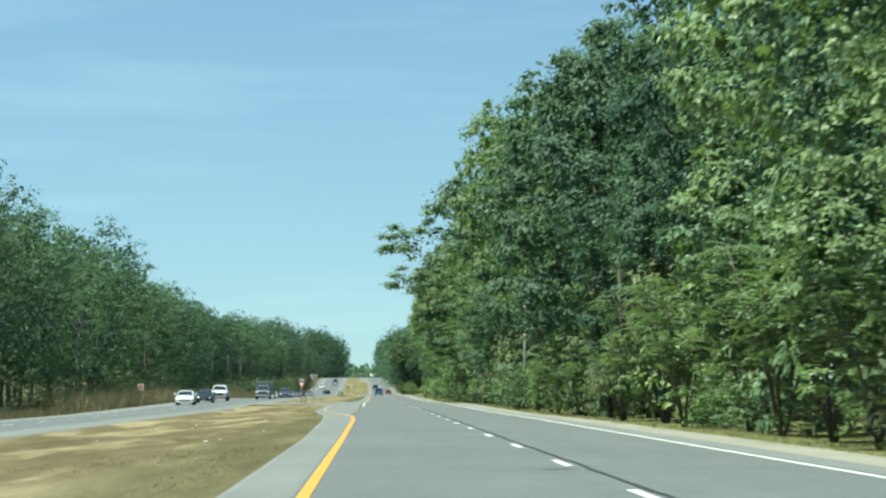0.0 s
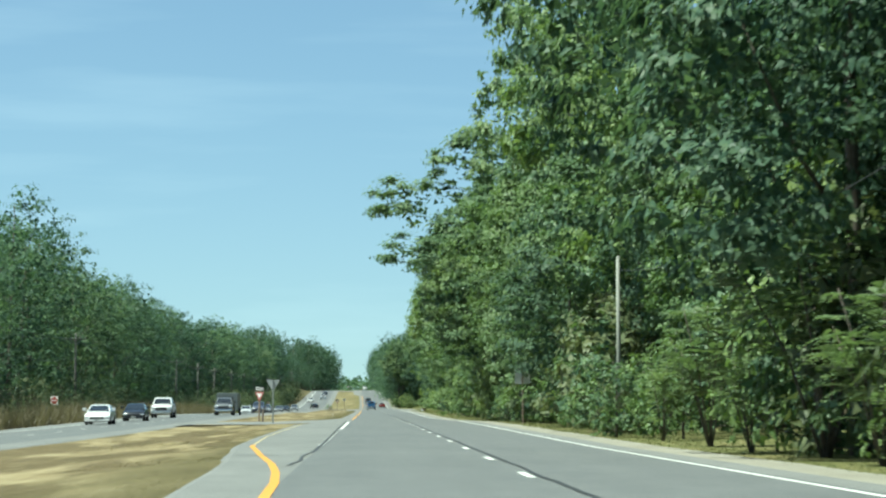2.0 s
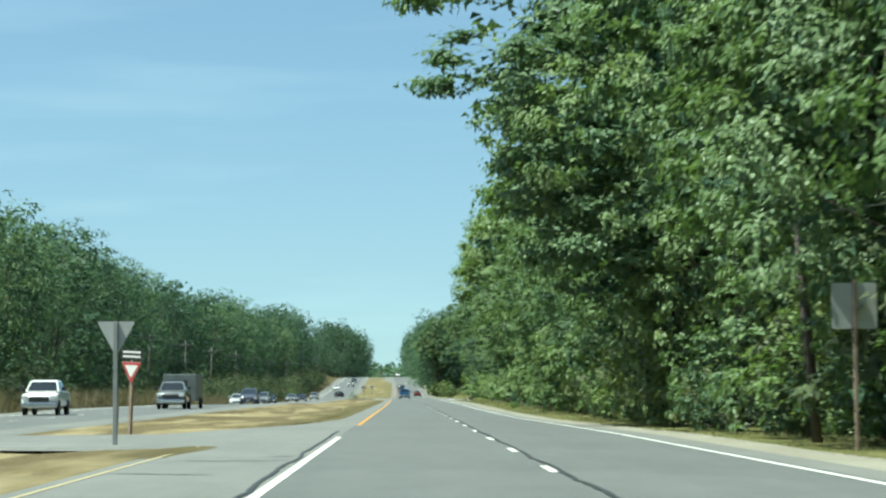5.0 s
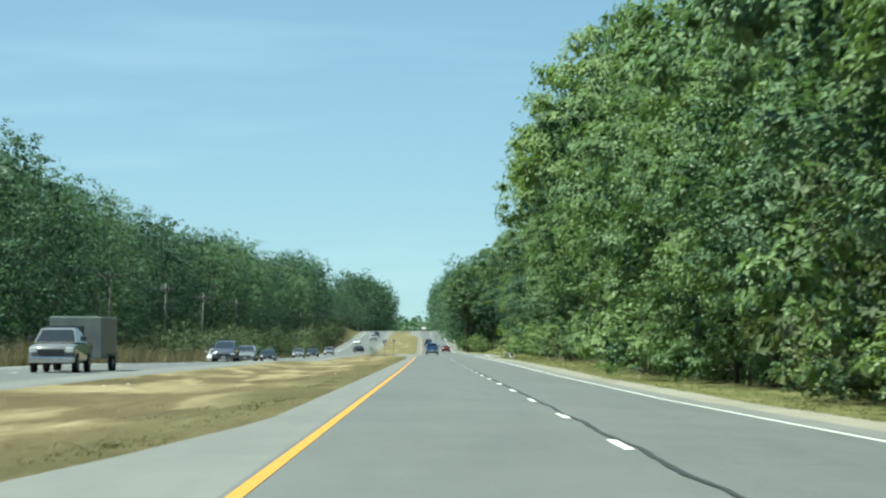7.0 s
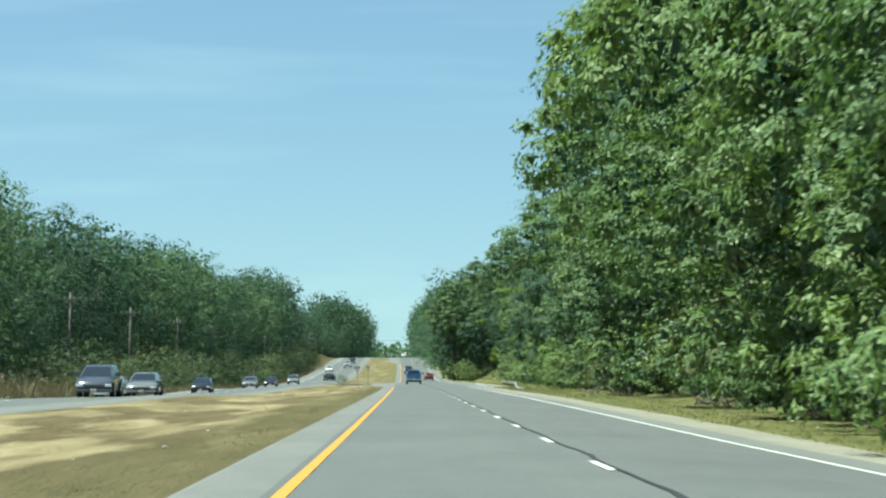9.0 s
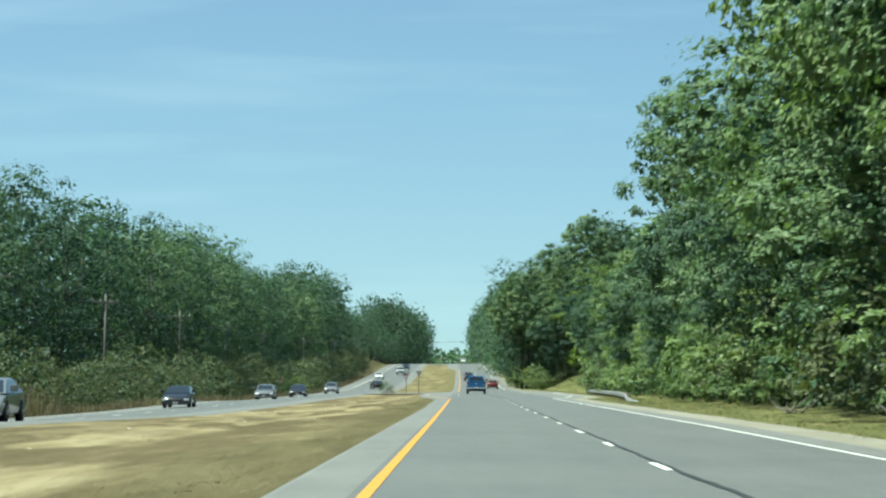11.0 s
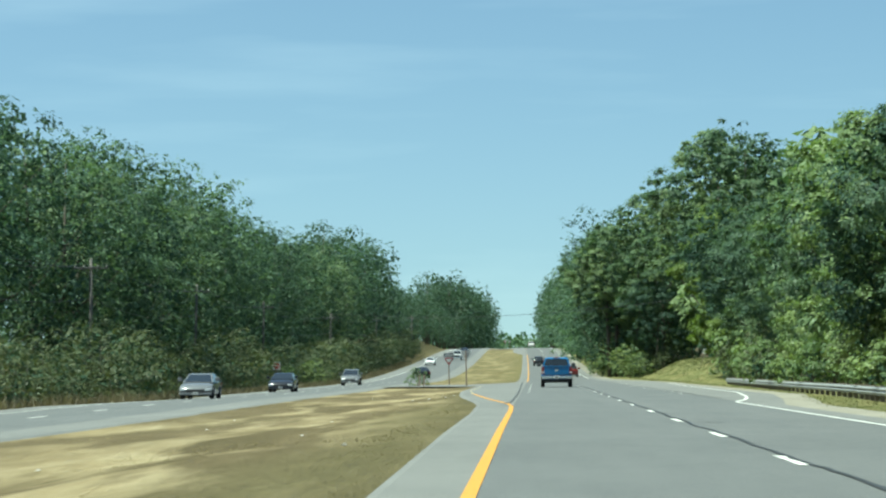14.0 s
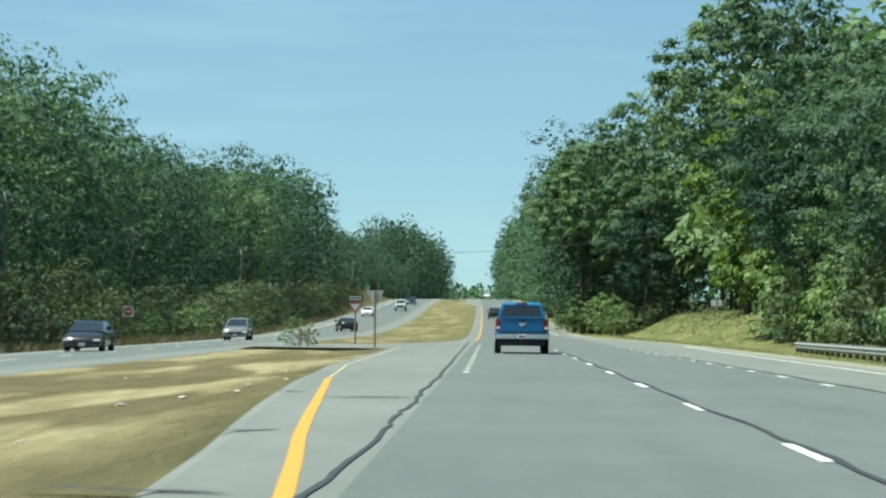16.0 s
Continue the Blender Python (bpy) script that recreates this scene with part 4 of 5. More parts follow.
while y < 560:
    plant("lit_shrub", FOOT(y) - 0.2 + random.uniform(-0.3, 0.5), y, random.uniform(0.7, 1.3), random.uniform(0.85, 1.25))
    y += random.uniform(6.5, 10.0)
for x, y, s in ((6.5, 148.6, 0.85), (8.6, 208.5, 1.0), (9.0, 204.5, 0.7), (9.2, 200, 1.1), (12.2, 735, 0.8), (13.2, 726, 0.7), (14.5, 728, 0.9), (11.0, 742, 0.9), (-28.0, 690, 0.8), (-28.3, 672, 0.7), (-28.6, 705, 0.9), (-11.7, station(669.5), 0.42)):
    plant("shrub", x, y, s)
for x, y, s in ((13.4, 523, 0.88), (14.6, 531, 0.92)):
    plant("front", x, y, s, 0.95)
plant("high", 9.3, 245, 1.22, 0.66)
for x, y, s in ((8.4, 733, 1.1), (9.6, 739, 1.4), (7.2, 745, 1.2), (8.0, 751, 1.5), (6.6, 757, 1.2), (12.4, 738, 1.5), (10.2, 748, 1.6), (15.4, 735, 1.4), (7.6, 764, 1.4), (6.9, 771, 1.3)):
    plant("shrub", x, y, s)
for key, material, label in (("leaf", M_LEAF, "green leaves of the trees deeper in the wood"), ("dark", M_DARKLEAF, "dark green leaves of the trees deeper in the wood"), ("left", M_SHADELEAF, "green leaves of the far trees, darkened with shade in their colour")):
    tagged(new("wood_leaves", tri_mesh("wood_leaves", np.concatenate(JOIN[key]), material)), label, "woods", kind="stuff")
V, F_ = [], []
for v, f in JOIN["wood"]:
    o = len(V)
    V += v
    F_ += [tuple(i + o for i in q) for q in f]
tagged(new("wood_trunks", mesh_of("wood_trunks", V, F_, M_BARK, False)), "grey-brown trunks of the trees deeper in the wood", "woods", kind="stuff")


def far_woods():
    """Woods that close the view: beyond both rows, and over the crest."""
    r = np.random.RandomState(5)
    P, S = [], []
    for n, xa, xb, ya, yb, h in ((15000, 31, 46, 20, 900, 14), (9000, -64, -52, 60, 1500, 21), (5000, -75, 70, 1680, 1760, 15), (3500, 18, 40, 900, 1500, 20)):
        x, y = r.uniform(xa, xb, n), r.uniform(ya, yb, n)
        top = h * (0.82 + 0.22 * np.sin(y * 0.31 + x) * np.sin(y * 0.13 + 1))
        z = r.rand(n) ** 0.8 * top
        P += [at(a, b, c) for a, b, c in zip(x, y, z)]
        S += list(r.uniform(0.8, 1.5, n) * (1.9 if ya > 1600 else 1.0))
    P, S = np.array(P), np.array(S)
    me = leaf_quads("far_woods", P, unit(r.randn(len(P), 3) + np.array([0, 0, 0.6])), unit(r.randn(len(P), 3)), S, M_LEFTLEAF, 0.42)
    tagged(new("far_woods", me), "deep dark green woods behind the roadside trees", "woods", kind="stuff")


far_woods()


def grass(name, n, xa, xb, ya, yb, h, material, label, keep, wide=0.018):
    r = np.random.RandomState(len(name) + n)
    x, y = r.uniform(xa, xb, n), ya + (yb - ya) * r.rand(n)
    V, F_ = [], []
    for a, b in zip(x, y):
        k = noise.noise(Vector((a * 0.5, b * 0.2, 7)))
        if not keep(a, b, k):
            continue
        g = ground_z(a, b)
        for j in range(4):
            dx, dy = r.randn(2) * 0.09
            hh = h * (0.5 + 0.8 * r.rand()) * (1 + 0.6 * k)
            an = r.rand() * 6.28
            cx, sx = math.cos(an) * wide, math.sin(an) * wide
            lx, ly = r.randn(2) * hh * 0.35
            o = len(V)
            V += [at(a + dx - cx, b + dy - sx, g - 0.03), at(a + dx + cx, b + dy + sx, g - 0.03), at(a + dx + lx, b + dy + ly, g + hh)]
            F_.append((o, o + 1, o + 2))
    tagged(new(name, mesh_of(name, V, F_, material)), label, "grass", kind="stuff")


clear = lambda a, b, k: LEFT_EDGE(b) - 0.05 > a and k > -0.25
grass("median_grass", 16000, -13.8, -4.6, 15, 560, 0.014, M_STRAW, "short dry straw-coloured grass on the median", clear, 0.008)
grass("median_edge_grass", 5000, -6.2, -4.6, 20, 500, 0.022, M_OLIVEGRASS, "tufts of olive grass along the pavement edge", lambda a, b, k: LEFT_EDGE(b) - 1.2 < a < LEFT_EDGE(b) - 0.03, 0.010)
grass("verge_grass", 14000, 5.6, 10.5, 30, 620, 0.055, M_GREENGRASS, "sparse green and dry grass on the verge", lambda a, b, k: a > RIGHT_EDGE(b) + 0.9)
grass("bank_grass", 9000, 9.0, 24, 625, 740, 0.07, M_GREENGRASS, "mown green and yellow grass on the bank", lambda a, b, k: a > RIGHT_EDGE(b) + 1.2, 0.03)
grass("tall_weeds", 8500, -33, -26.6, 200, 470, 1.45, M_BROWNGRASS, "tall brown weeds beyond the far carriageway", lambda a, b, k: k > -0.1, 0.03)
grass("tall_dry_grass", 16000, -32, -26.2, 120, 900, 0.55, M_BROWNGRASS, "tall dry brown grass beyond the far carriageway", lambda a, b, k: k > -0.15 or a < -27, 0.03)


# ---- signs, poles, guardrail ----
def sign_post(t, x, h, w=0.035, material=None):
    return part("post", boxed(x - w, x + w, -w, w, -0.3, h, 0.006), material or M_POST, t)


def plate(points, depth, y0):
    """A flat panel with rounded corners in the xz plane, its face at y0 towards -y."""
    bm = bmesh.new()
    a = [bm.verts.new((x, y0, z)) for x, z in points]
    b = [bm.verts.new((x, y0 + depth, z)) for x, z in points]
    n = len(points)
    bm.faces.new(a)
    bm.faces.new(b[::-1])
    for i in range(n):
        bm.faces.new((a[i], b[i], b[(i + 1) % n], a[(i + 1) % n]))
    bmesh.ops.recalc_face_normals(bm, faces=bm.faces)
    return bm


def rounded(corners, r, steps=4):
    out = []
    n = len(corners)
    for i in range(n):
        p, a, b = Vector(corners[i]), Vector(corners[i - 1]), Vector(corners[(i + 1) % n])
        u, v = (a - p).normalized(), (b - p).normalized()
        for k in range(steps + 1):
            q = k / steps
            out.append(tuple(p + u * r * (1 - q) ** 2 + v * r * q ** 2))
    return out


def yield_sign(m, top, plate_over, post_material, label):
    t = thing("yield_sign", m, label, "road sign", "yield signs in the median openings")
    sign_post(t, 0, top + (0.32 if plate_over else 0), 0.045, post_material)
    w, h = (0.38, 0.66) if plate_over else (0.42, 0.76)
    tri = [(-w, top), (w, top), (0, top - h)]
    panel = part("panel", plate(rounded(tri, 0.07), 0.004, -0.052), M_SIGNBACK, t, "bare grey aluminium triangle")
    part("red_border", plate(rounded([(-w + 0.012, top - 0.010), (w - 0.012, top - 0.010), (0, top - h + 0.02)], 0.06), 0.003, -0.057), M_SIGNRED, panel, "red border")
    part("white_field", plate(rounded([(-w * 0.64, top - 0.10), (w * 0.64, top - 0.10), (0, top - h * 0.70)], 0.03), 0.002, -0.0605), M_SIGNWHITE, panel, "white field")
    if plate_over:
        p = part("plate", plate(rounded([(-0.40, top + 0.06), (0.40, top + 0.06), (0.40, top + 0.36), (-0.40, top + 0.36)], 0.03), 0.004, -0.052), M_SIGNBLACK, t, "black plate with white bars")
        for z in (0.12, 0.25):
            part("bar", boxed(-0.33, 0.33, -0.056, -0.0525, top + z, top + z + 0.055), M_SIGNWHITE, p)
    return t


yield_sign(pose(*at(-9.95, station(245.5), -0.24), 0, 2.5, -34), 2.25, True, M_POST, "red and white yield sign with black plate on weathered post")
yield_sign(pose(*at(-8.3, station(227.3), -0.2), 0, 0, 176), 2.85, False, M_STEEL, "grey back of a yield sign on a steel post")
yield_sign(pose(*at(-9.85, station(684), -0.1), 0, -1, 6), 2.25, True, M_POST, "red and white yield sign with black plate on weathered post")
yield_sign(pose(*at(-8.0, station(666), -0.1), 0, 0.5, 183), 2.65, False, M_POST, "grey back of a yield sign on a weathered post")
for x, y, turn in ((-9.5, 1117, 0), (-8.2, 1101, 180)):
    yield_sign(pose(*at(x, y, -0.1), 0, 0, turn), 2.4, False, M_POST, "small distant yield sign on the hill")


def back_sign(m, w, h, low, label):
    t = thing("road_sign", m, label, "road sign")
    sign_post(t, 0, low + h + 0.05, 0.035, M_POST)
    p = part("panel", plate(rounded([(-w / 2, low), (w / 2, low), (w / 2, low + h), (-w / 2, low + h)], 0.05), 0.004, 0.036), M_SIGNBACK, t, "bare grey aluminium panel")
    for z in (low + 0.15, low + h - 0.15):
        part("bolt", lathe([(0, 0.012), (0.012, 0.009)], "z", 8), M_STEEL, p).matrix_basis = pose(0, 0.036, z, 90, 0, 0)
    return t


back_sign(pose(*at(6.75, station(222), 0.0), 0, -0.6, 3), 0.9, 0.9, 2.35, "grey back of a square road sign beside the gravel")
back_sign(pose(*at(16.0, 690, ground_z(16, 690)), 0, 0, -12), 0.9, 0.5, 0.5, "small pale sign on the grass bank")


def wrong_way(m, k=2.48):
    t = thing("road_sign", m, "square white sign with a red disc beyond the far carriageway", "road sign")
    sign_post(t, 0, k + 0.42, 0.04)
    p = part("panel", plate(rounded([(-0.38, k - 0.38), (0.38, k - 0.38), (0.38, k + 0.38), (-0.38, k + 0.38)], 0.05), 0.004, -0.046), M_SIGNWHITE, t)
    disc = [(0.32 * math.cos(a * math.pi / 12), k + 0.32 * math.sin(a * math.pi / 12)) for a in range(24)]
    part("disc", plate(disc, 0.003, -0.051), M_SIGNRED, p, "red disc")
    part("bar", boxed(-0.22, 0.22, -0.056, -0.0515, k - 0.04, k + 0.04), M_SIGNWHITE, p, "white bar")


wrong_way(pose(*at(-28.2, station(728.5), -0.45), 0, 0, 4), 2.1)
wrong_way(pose(*at(-30.3, station(297), -0.5), 0, 0, -24), 2.05)


def utility_pole(m, h, arm, label, wood=None, r=0.15):
    t = thing("utility_pole", m, label, "utility pole", "utility poles")
    part("shaft", tubes("shaft", [([(0, 0, -0.6), (0, 0, h * 0.5), (0, 0, h)], [r, r * 0.85, r * 0.68])], wood or M_POLE, 10), None, t)
    if arm:
        a = part("crossarm", boxed(-1.2, 1.2, -r - 0.10, -r * 0.5, h - 0.75, h - 0.63, 0.01), M_DIMPOLE, t)
        for x in (-1.1, -0.45, 0.45, 1.1):
            part("insulator", lathe([(0, 0.03), (0.05, 0.055), (0.09, 0.035), (0.14, 0.05), (0.17, 0.02)], "z", 8), M_CERAMIC, a).matrix_basis = pose(x, -r - 0.03, h - 0.63)
        for s in (-1, 1):
            part("brace", tubes("brace", [([(s * 0.7, -r * 0.7, h - 0.74), (0.0, -r * 0.7, h - 1.25)], [0.02, 0.02])], M_STEEL, 5), None, a)
    return t


POLES = [(-34.5, 185), (-34.5, 250), (-34.8, 318), (-35.0, station(500)), (-35.0, station(555)), (-35.2, station(609)), (-34.2, station(659.4)), (-34.0, station(712)), (-34.0, station(770)), (-33.6, 790), (-33.2, 900), (-32.5, 1040)]
for x, y in POLES:
    utility_pole(pose(*at(x, y, -0.3), 0, random.uniform(-1.2, 1.2), random.uniform(-8, 8)), 9.4, True, "wooden utility pole with a crossarm beyond the far carriageway", M_DIMPOLE)
utility_pole(pose(*at(7.2, 93, 0), 0, -2.0, 0), 6.6, False, "brown wooden utility pole among the roadside bushes", M_DARKPOLE, 0.10)
utility_pole(pose(*at(7.42, station(171.2), 0), 0, -0.3, 0), 6.95, False, "slim pale wooden pole rising out of the bushes", M_PALEPOLE, 0.105)
utility_pole(pose(*at(7.3, station(230), 0), 0, -5.0, 0), 6.25, False, "dark leaning wooden pole among the leaves", M_DARKPOLE, 0.13)


def cable(name, a, b, sag, label, r=0.012):
    pts = [Vector(a).lerp(Vector(b), k / 12) + Vector((0, 0, -4 * sag * (k / 12) * (1 - k / 12))) for k in range(13)]
    tagged(new(name, tubes(name, [(pts, [r] * 13)], M_WIRE, 5)), label, "cable", "overhead cables")


for (x0, y0), (x1, y1) in zip(POLES, POLES[1:]):
    for dx, h in ((-1.1, 8.9), (1.1, 8.9), (0.0, 6.6)):
        cable("overhead_cable", at(x0 + dx, y0, h - 0.3), at(x1 + dx, y1, h - 0.3), 0.8, "thin black overhead cable between the utility poles", 0.016)
cable("overhead_cable", at(7.0, 93, 6.2), at(7.4, station(171.2), 6.4), 1.0, "thin black cable slung between the roadside poles")
cable("overhead_cable", at(7.4, station(171.2), 6.0), at(6.9, station(230), 5.2), 1.2, "thin black cable slung between the roadside poles")
cable("overhead_cable", at(-30.6, 745, 8.6), at(17.0, 690, 9.5), 1.4, "thin black overhead cable crossing the highway", 0.02)


def guardrail():
    t = thing("guardrail", Matrix.Identity(4), "weathered steel guardrail on wooden posts beside the turn lane", "guardrail")
    run = line_of([(474, 8.2), (478, 7.5), (484, 7.7), (520, 9.3), (592, 10.7)])
    ys = steps_between(475, 592, 1.9)
    prof = [(0.0, 0.42), (0.0, 0.46), (-0.08, 0.50), (-0.08, 0.54), (0.0, 0.58), (0.0, 0.60), (-0.08, 0.64), (-0.08, 0.68), (0.0, 0.72), (0.0, 0.75)]
    V, F_ = [], []
    for i, y in enumerate(ys):
        drop = 0.45 * (1 - smooth(475, 482, y))
        for dx, z in prof:
            V.append(at(run(y) + dx, y, z * 0.92 - 0.2 - drop))
        for dx, z in prof[::-1]:
            V.append(at(run(y) + dx + 0.012, y, z * 0.92 - 0.2 - drop))
    w = 2 * len(prof)
    for i in range(len(ys) - 1):
        for k in range(w):
            F_.append((i * w + k, i * w + (k + 1) % w, (i + 1) * w + (k + 1) % w, (i + 1) * w + k))
    part("rail", mesh_of("rail", V, F_, M_STEEL), None, t, "dull galvanised steel rail")
    post = None
    for y in ys[2::1]:
        if post is None:
            bm = boxed(0.03, 0.19, -0.08, 0.08, -0.5, 0.52, 0.012)
            me = bpy.data.meshes.new("post")
            bm.to_mesh(me)
            bm.free()
            me.materials.append(M_WOOD)
            post = me
        part("post", post, None, t).matrix_basis = pose(*at(run(y), y, 0), 0, random.uniform(-2, 2), 0)


guardrail()


def leaning_stake():
    t = thing("leaning_stake", pose(*at(13.3, 660, ground_z(13.3, 660)), 0, 24, 0), "thin pale stake leaning on the grass bank", "stake")
    part("stake", tubes("stake", [([(0, 0, -0.2), (0, 0, 2.2)], [0.04, 0.035])], M_POLE, 6), None, t)


leaning_stake()


def utility_box():
    x, y = -31.0, 262
    t = thing("utility_box", pose(*at(x, y, ground_z(x, y)), 0, 0, 12), "pale concrete utility box in the tall weeds", "utility box")
    part("body", boxed(-0.7, 0.7, -0.5, 0.5, -0.1, 0.8, 0.04), M_CONCRETE, t)
    part("lid", boxed(-0.76, 0.76, -0.56, 0.56, 0.8, 0.9, 0.02), M_CONCRETE, t)


utility_box()


def marker_post(x, y):
    t = thing("marker_post", pose(*at(x, y, -0.15), 0, random.uniform(-4, 4), 0), "short brown wooden marker post in the dry grass", "post", "marker posts")
    part("post", boxed(-0.06, 0.06, -0.06, 0.06, -0.2, 0.95, 0.012), M_POST, t)


for x, y in ((-11.5, station(667.5)), (-11.2, station(668.2)), (-9.3, station(236))):
    marker_post(x, y)


def litter(x, y, s, seed):
    bm = bmesh.new()
    bmesh.ops.create_icosphere(bm, subdivisions=2, radius=s)
    for v in bm.verts:
        k = 1 + 0.7 * noise.noise(v.co * (2.2 / s) + Vector((seed, 0, 0)))
        v.co = Vector((v.co.x * k, v.co.y * k * 1.3, v.co.z * k * 0.45))
    me = bpy.data.meshes.new("litter")
    bm.to_mesh(me)
    bm.free()
    me.materials.append(M_LITTER)
    ob = new("litter", me)
    x0, y0, z0 = at(x, y, ground_z(x, y) + s * 0.35)
    ob.matrix_basis = pose(x0, y0, z0, 0, 0, seed * 40)
    tagged(ob, "crumpled piece of pale litter on the dry grass", "litter", "litter on the median")


for i in range(46):
    y = random.choice((random.uniform(55, 110), random.uniform(280, 420), random.uniform(430, 545)))
    litter(random.uniform(-12.6, -5.6), y, random.uniform(0.02, 0.045), i)
for i, (x, y) in enumerate(((-7.0, 526), (-7.6, 524), (-8.2, 522), (-7.3, 530), (-6.9, 533), (8.3, 330), (8.9, 334), (8.0, 338), (7.4, 322), (8.6, 345))):
    litter(x, y, 0.05, 60 + i)


def dead_branches(x, y, seed):
    r = random.Random(seed)
    runs = []
    for i in range(7):
        a = r.uniform(0, 6.28)
        L = r.uniform(0.6, 1.6)
        p = Vector((r.uniform(-0.5, 0.5), r.uniform(-0.8, 0.8), 0.0))
        runs.append(([p, p + Vector((math.cos(a) * L * 0.5, math.sin(a) * L * 0.5, r.uniform(0.1, 0.5))), p + Vector((math.cos(a) * L, math.sin(a) * L, r.uniform(0.2, 1.1)))], [0.035, 0.022, 0.006]))
    t = thing("dead_branches", pose(*at(x, y, ground_z(x, y))), "bare dead branches lying under the bushes", "branches", "dead branches on the verge")
    for run in runs:
        part("branch", tubes("branch", [run], M_POLE, 5), None, t)


for i, (x, y) in enumerate(((9.4, 331), (9.6, 338), (9.9, 366), (9.8, 372), (10.2, 352), (9.0, 248), (8.6, 236), (10, 400), (9.9, 420), (8.6, 84))):
    dead_branches(x, y, i)


# ---- vehicles ----
def wheel(parent, x, y, r, w, side):
    tyre_bm = lathe([(-w / 2, r * 0.62), (-w / 2, r * 0.92), (-w * 0.34, r), (w * 0.34, r), (w / 2, r * 0.92), (w / 2, r * 0.62)], "x", 22)
    wh = part("wheel", tyre_bm, M_TYRE, parent)
    wh.matrix_basis = pose(x, y, r)
    rim = lathe([(0, r * 0.63), (0.02, r * 0.60), (0.0, r * 0.45), (0.015, r * 0.2), (0.03, r * 0.12)], "x", 16)
    ob = part("rim", rim, M_RIM, wh)
    ob.matrix_basis = pose(side * (w / 2 - 0.012), 0, 0, 0, 0, 0 if side > 0 else 180)
    return wh


def shell(profile, half, crown=0.07, tuck=0.09, nose=0.09):
    """A body made from a side outline (along, up), drawn across the car with rounded flanks and corners."""
    bm = bmesh.new()
    es = (0.0, 0.45, 0.72, 0.88, 0.96, 1.0)
    xs = [-e for e in es[:0:-1]] + list(es)
    zs = [z for _, z in profile]
    zlo, zhi = min(zs), max(zs)
    rings = []
    for x in xs:
        e = abs(x)
        ring = []
        for y, z in profile:
            k = (z - zlo) / (zhi - zlo)
            zz = z - crown * e ** 6 * k + tuck * e ** 8 * (1 - k)
            wide = 1 - 0.06 * max(0, k - 0.55) / 0.45 - 0.05 * max(0, 0.3 - k) / 0.3
            ring.append(bm.verts.new((x * half * wide, y * (1 - nose * e ** 4), zz)))
        rings.append(ring)
    n = len(profile)
    for a, b in zip(rings, rings[1:]):
        for i in range(n):
            bm.faces.new((a[i], a[(i + 1) % n], b[(i + 1) % n], b[i]))
    bm.faces.new(rings[0][::-1])
    bm.faces.new(rings[-1])
    bmesh.ops.recalc_face_normals(bm, faces=bm.faces)
    for f in bm.faces:
        f.smooth = len(f.verts) == 4
    return bm


def cabin(y0, y1, y2, y3, z0, z1, w0, w1):
    """A greenhouse with a domed roof: y0..y3 along the base, y1..y2 along the roof, half widths w0 below and w1 above."""
    bm = bmesh.new()
    rs = []
    for k, shrink in ((0, 0), (0.45, 0), (0.86, 0), (0.94, 0.05), (0.985, 0.16), (1.0, 0.34)):
        z = z0 + (z1 - z0) * k
        w = (w0 + (w1 - w0) * min(k, 0.9)) * (1 - shrink * 0.8)
        ya, yb = y0 + (y1 - y0) * k, y3 + (y2 - y3) * k
        ya, yb = ya + shrink * 0.5 * (y2 - y1), yb - shrink * 0.5 * (y2 - y1)
        rs.append([bm.verts.new(p) for p in ((-w, ya, z), (w, ya, z), (w, yb, z), (-w, yb, z))])
    for a, b in zip(rs, rs[1:]):
        for i in range(4):
            bm.faces.new((a[i], a[(i + 1) % 4], b[(i + 1) % 4], b[i]))
    bm.faces.new(rs[0][::-1])
    bm.faces.new(rs[-1])
    bmesh.ops.recalc_face_normals(bm, faces=bm.faces)
    return bm


def quad(points, depth=0.006):
    """A thin pane through four corners, thickened along its normal."""
    bm = bmesh.new()
    p = [Vector(q) for q in points]
    nrm = (p[1] - p[0]).cross(p[3] - p[0]).normalized()
    a = [bm.verts.new(q) for q in p]
    b = [bm.verts.new(q + nrm * depth) for q in p]
    bm.faces.new(a[::-1])
    bm.faces.new(b)
    for i in range(4):
        bm.faces.new((a[i], a[(i + 1) % 4], b[(i + 1) % 4], b[i]))
    bmesh.ops.recalc_face_normals(bm, faces=bm.faces)
    return bm


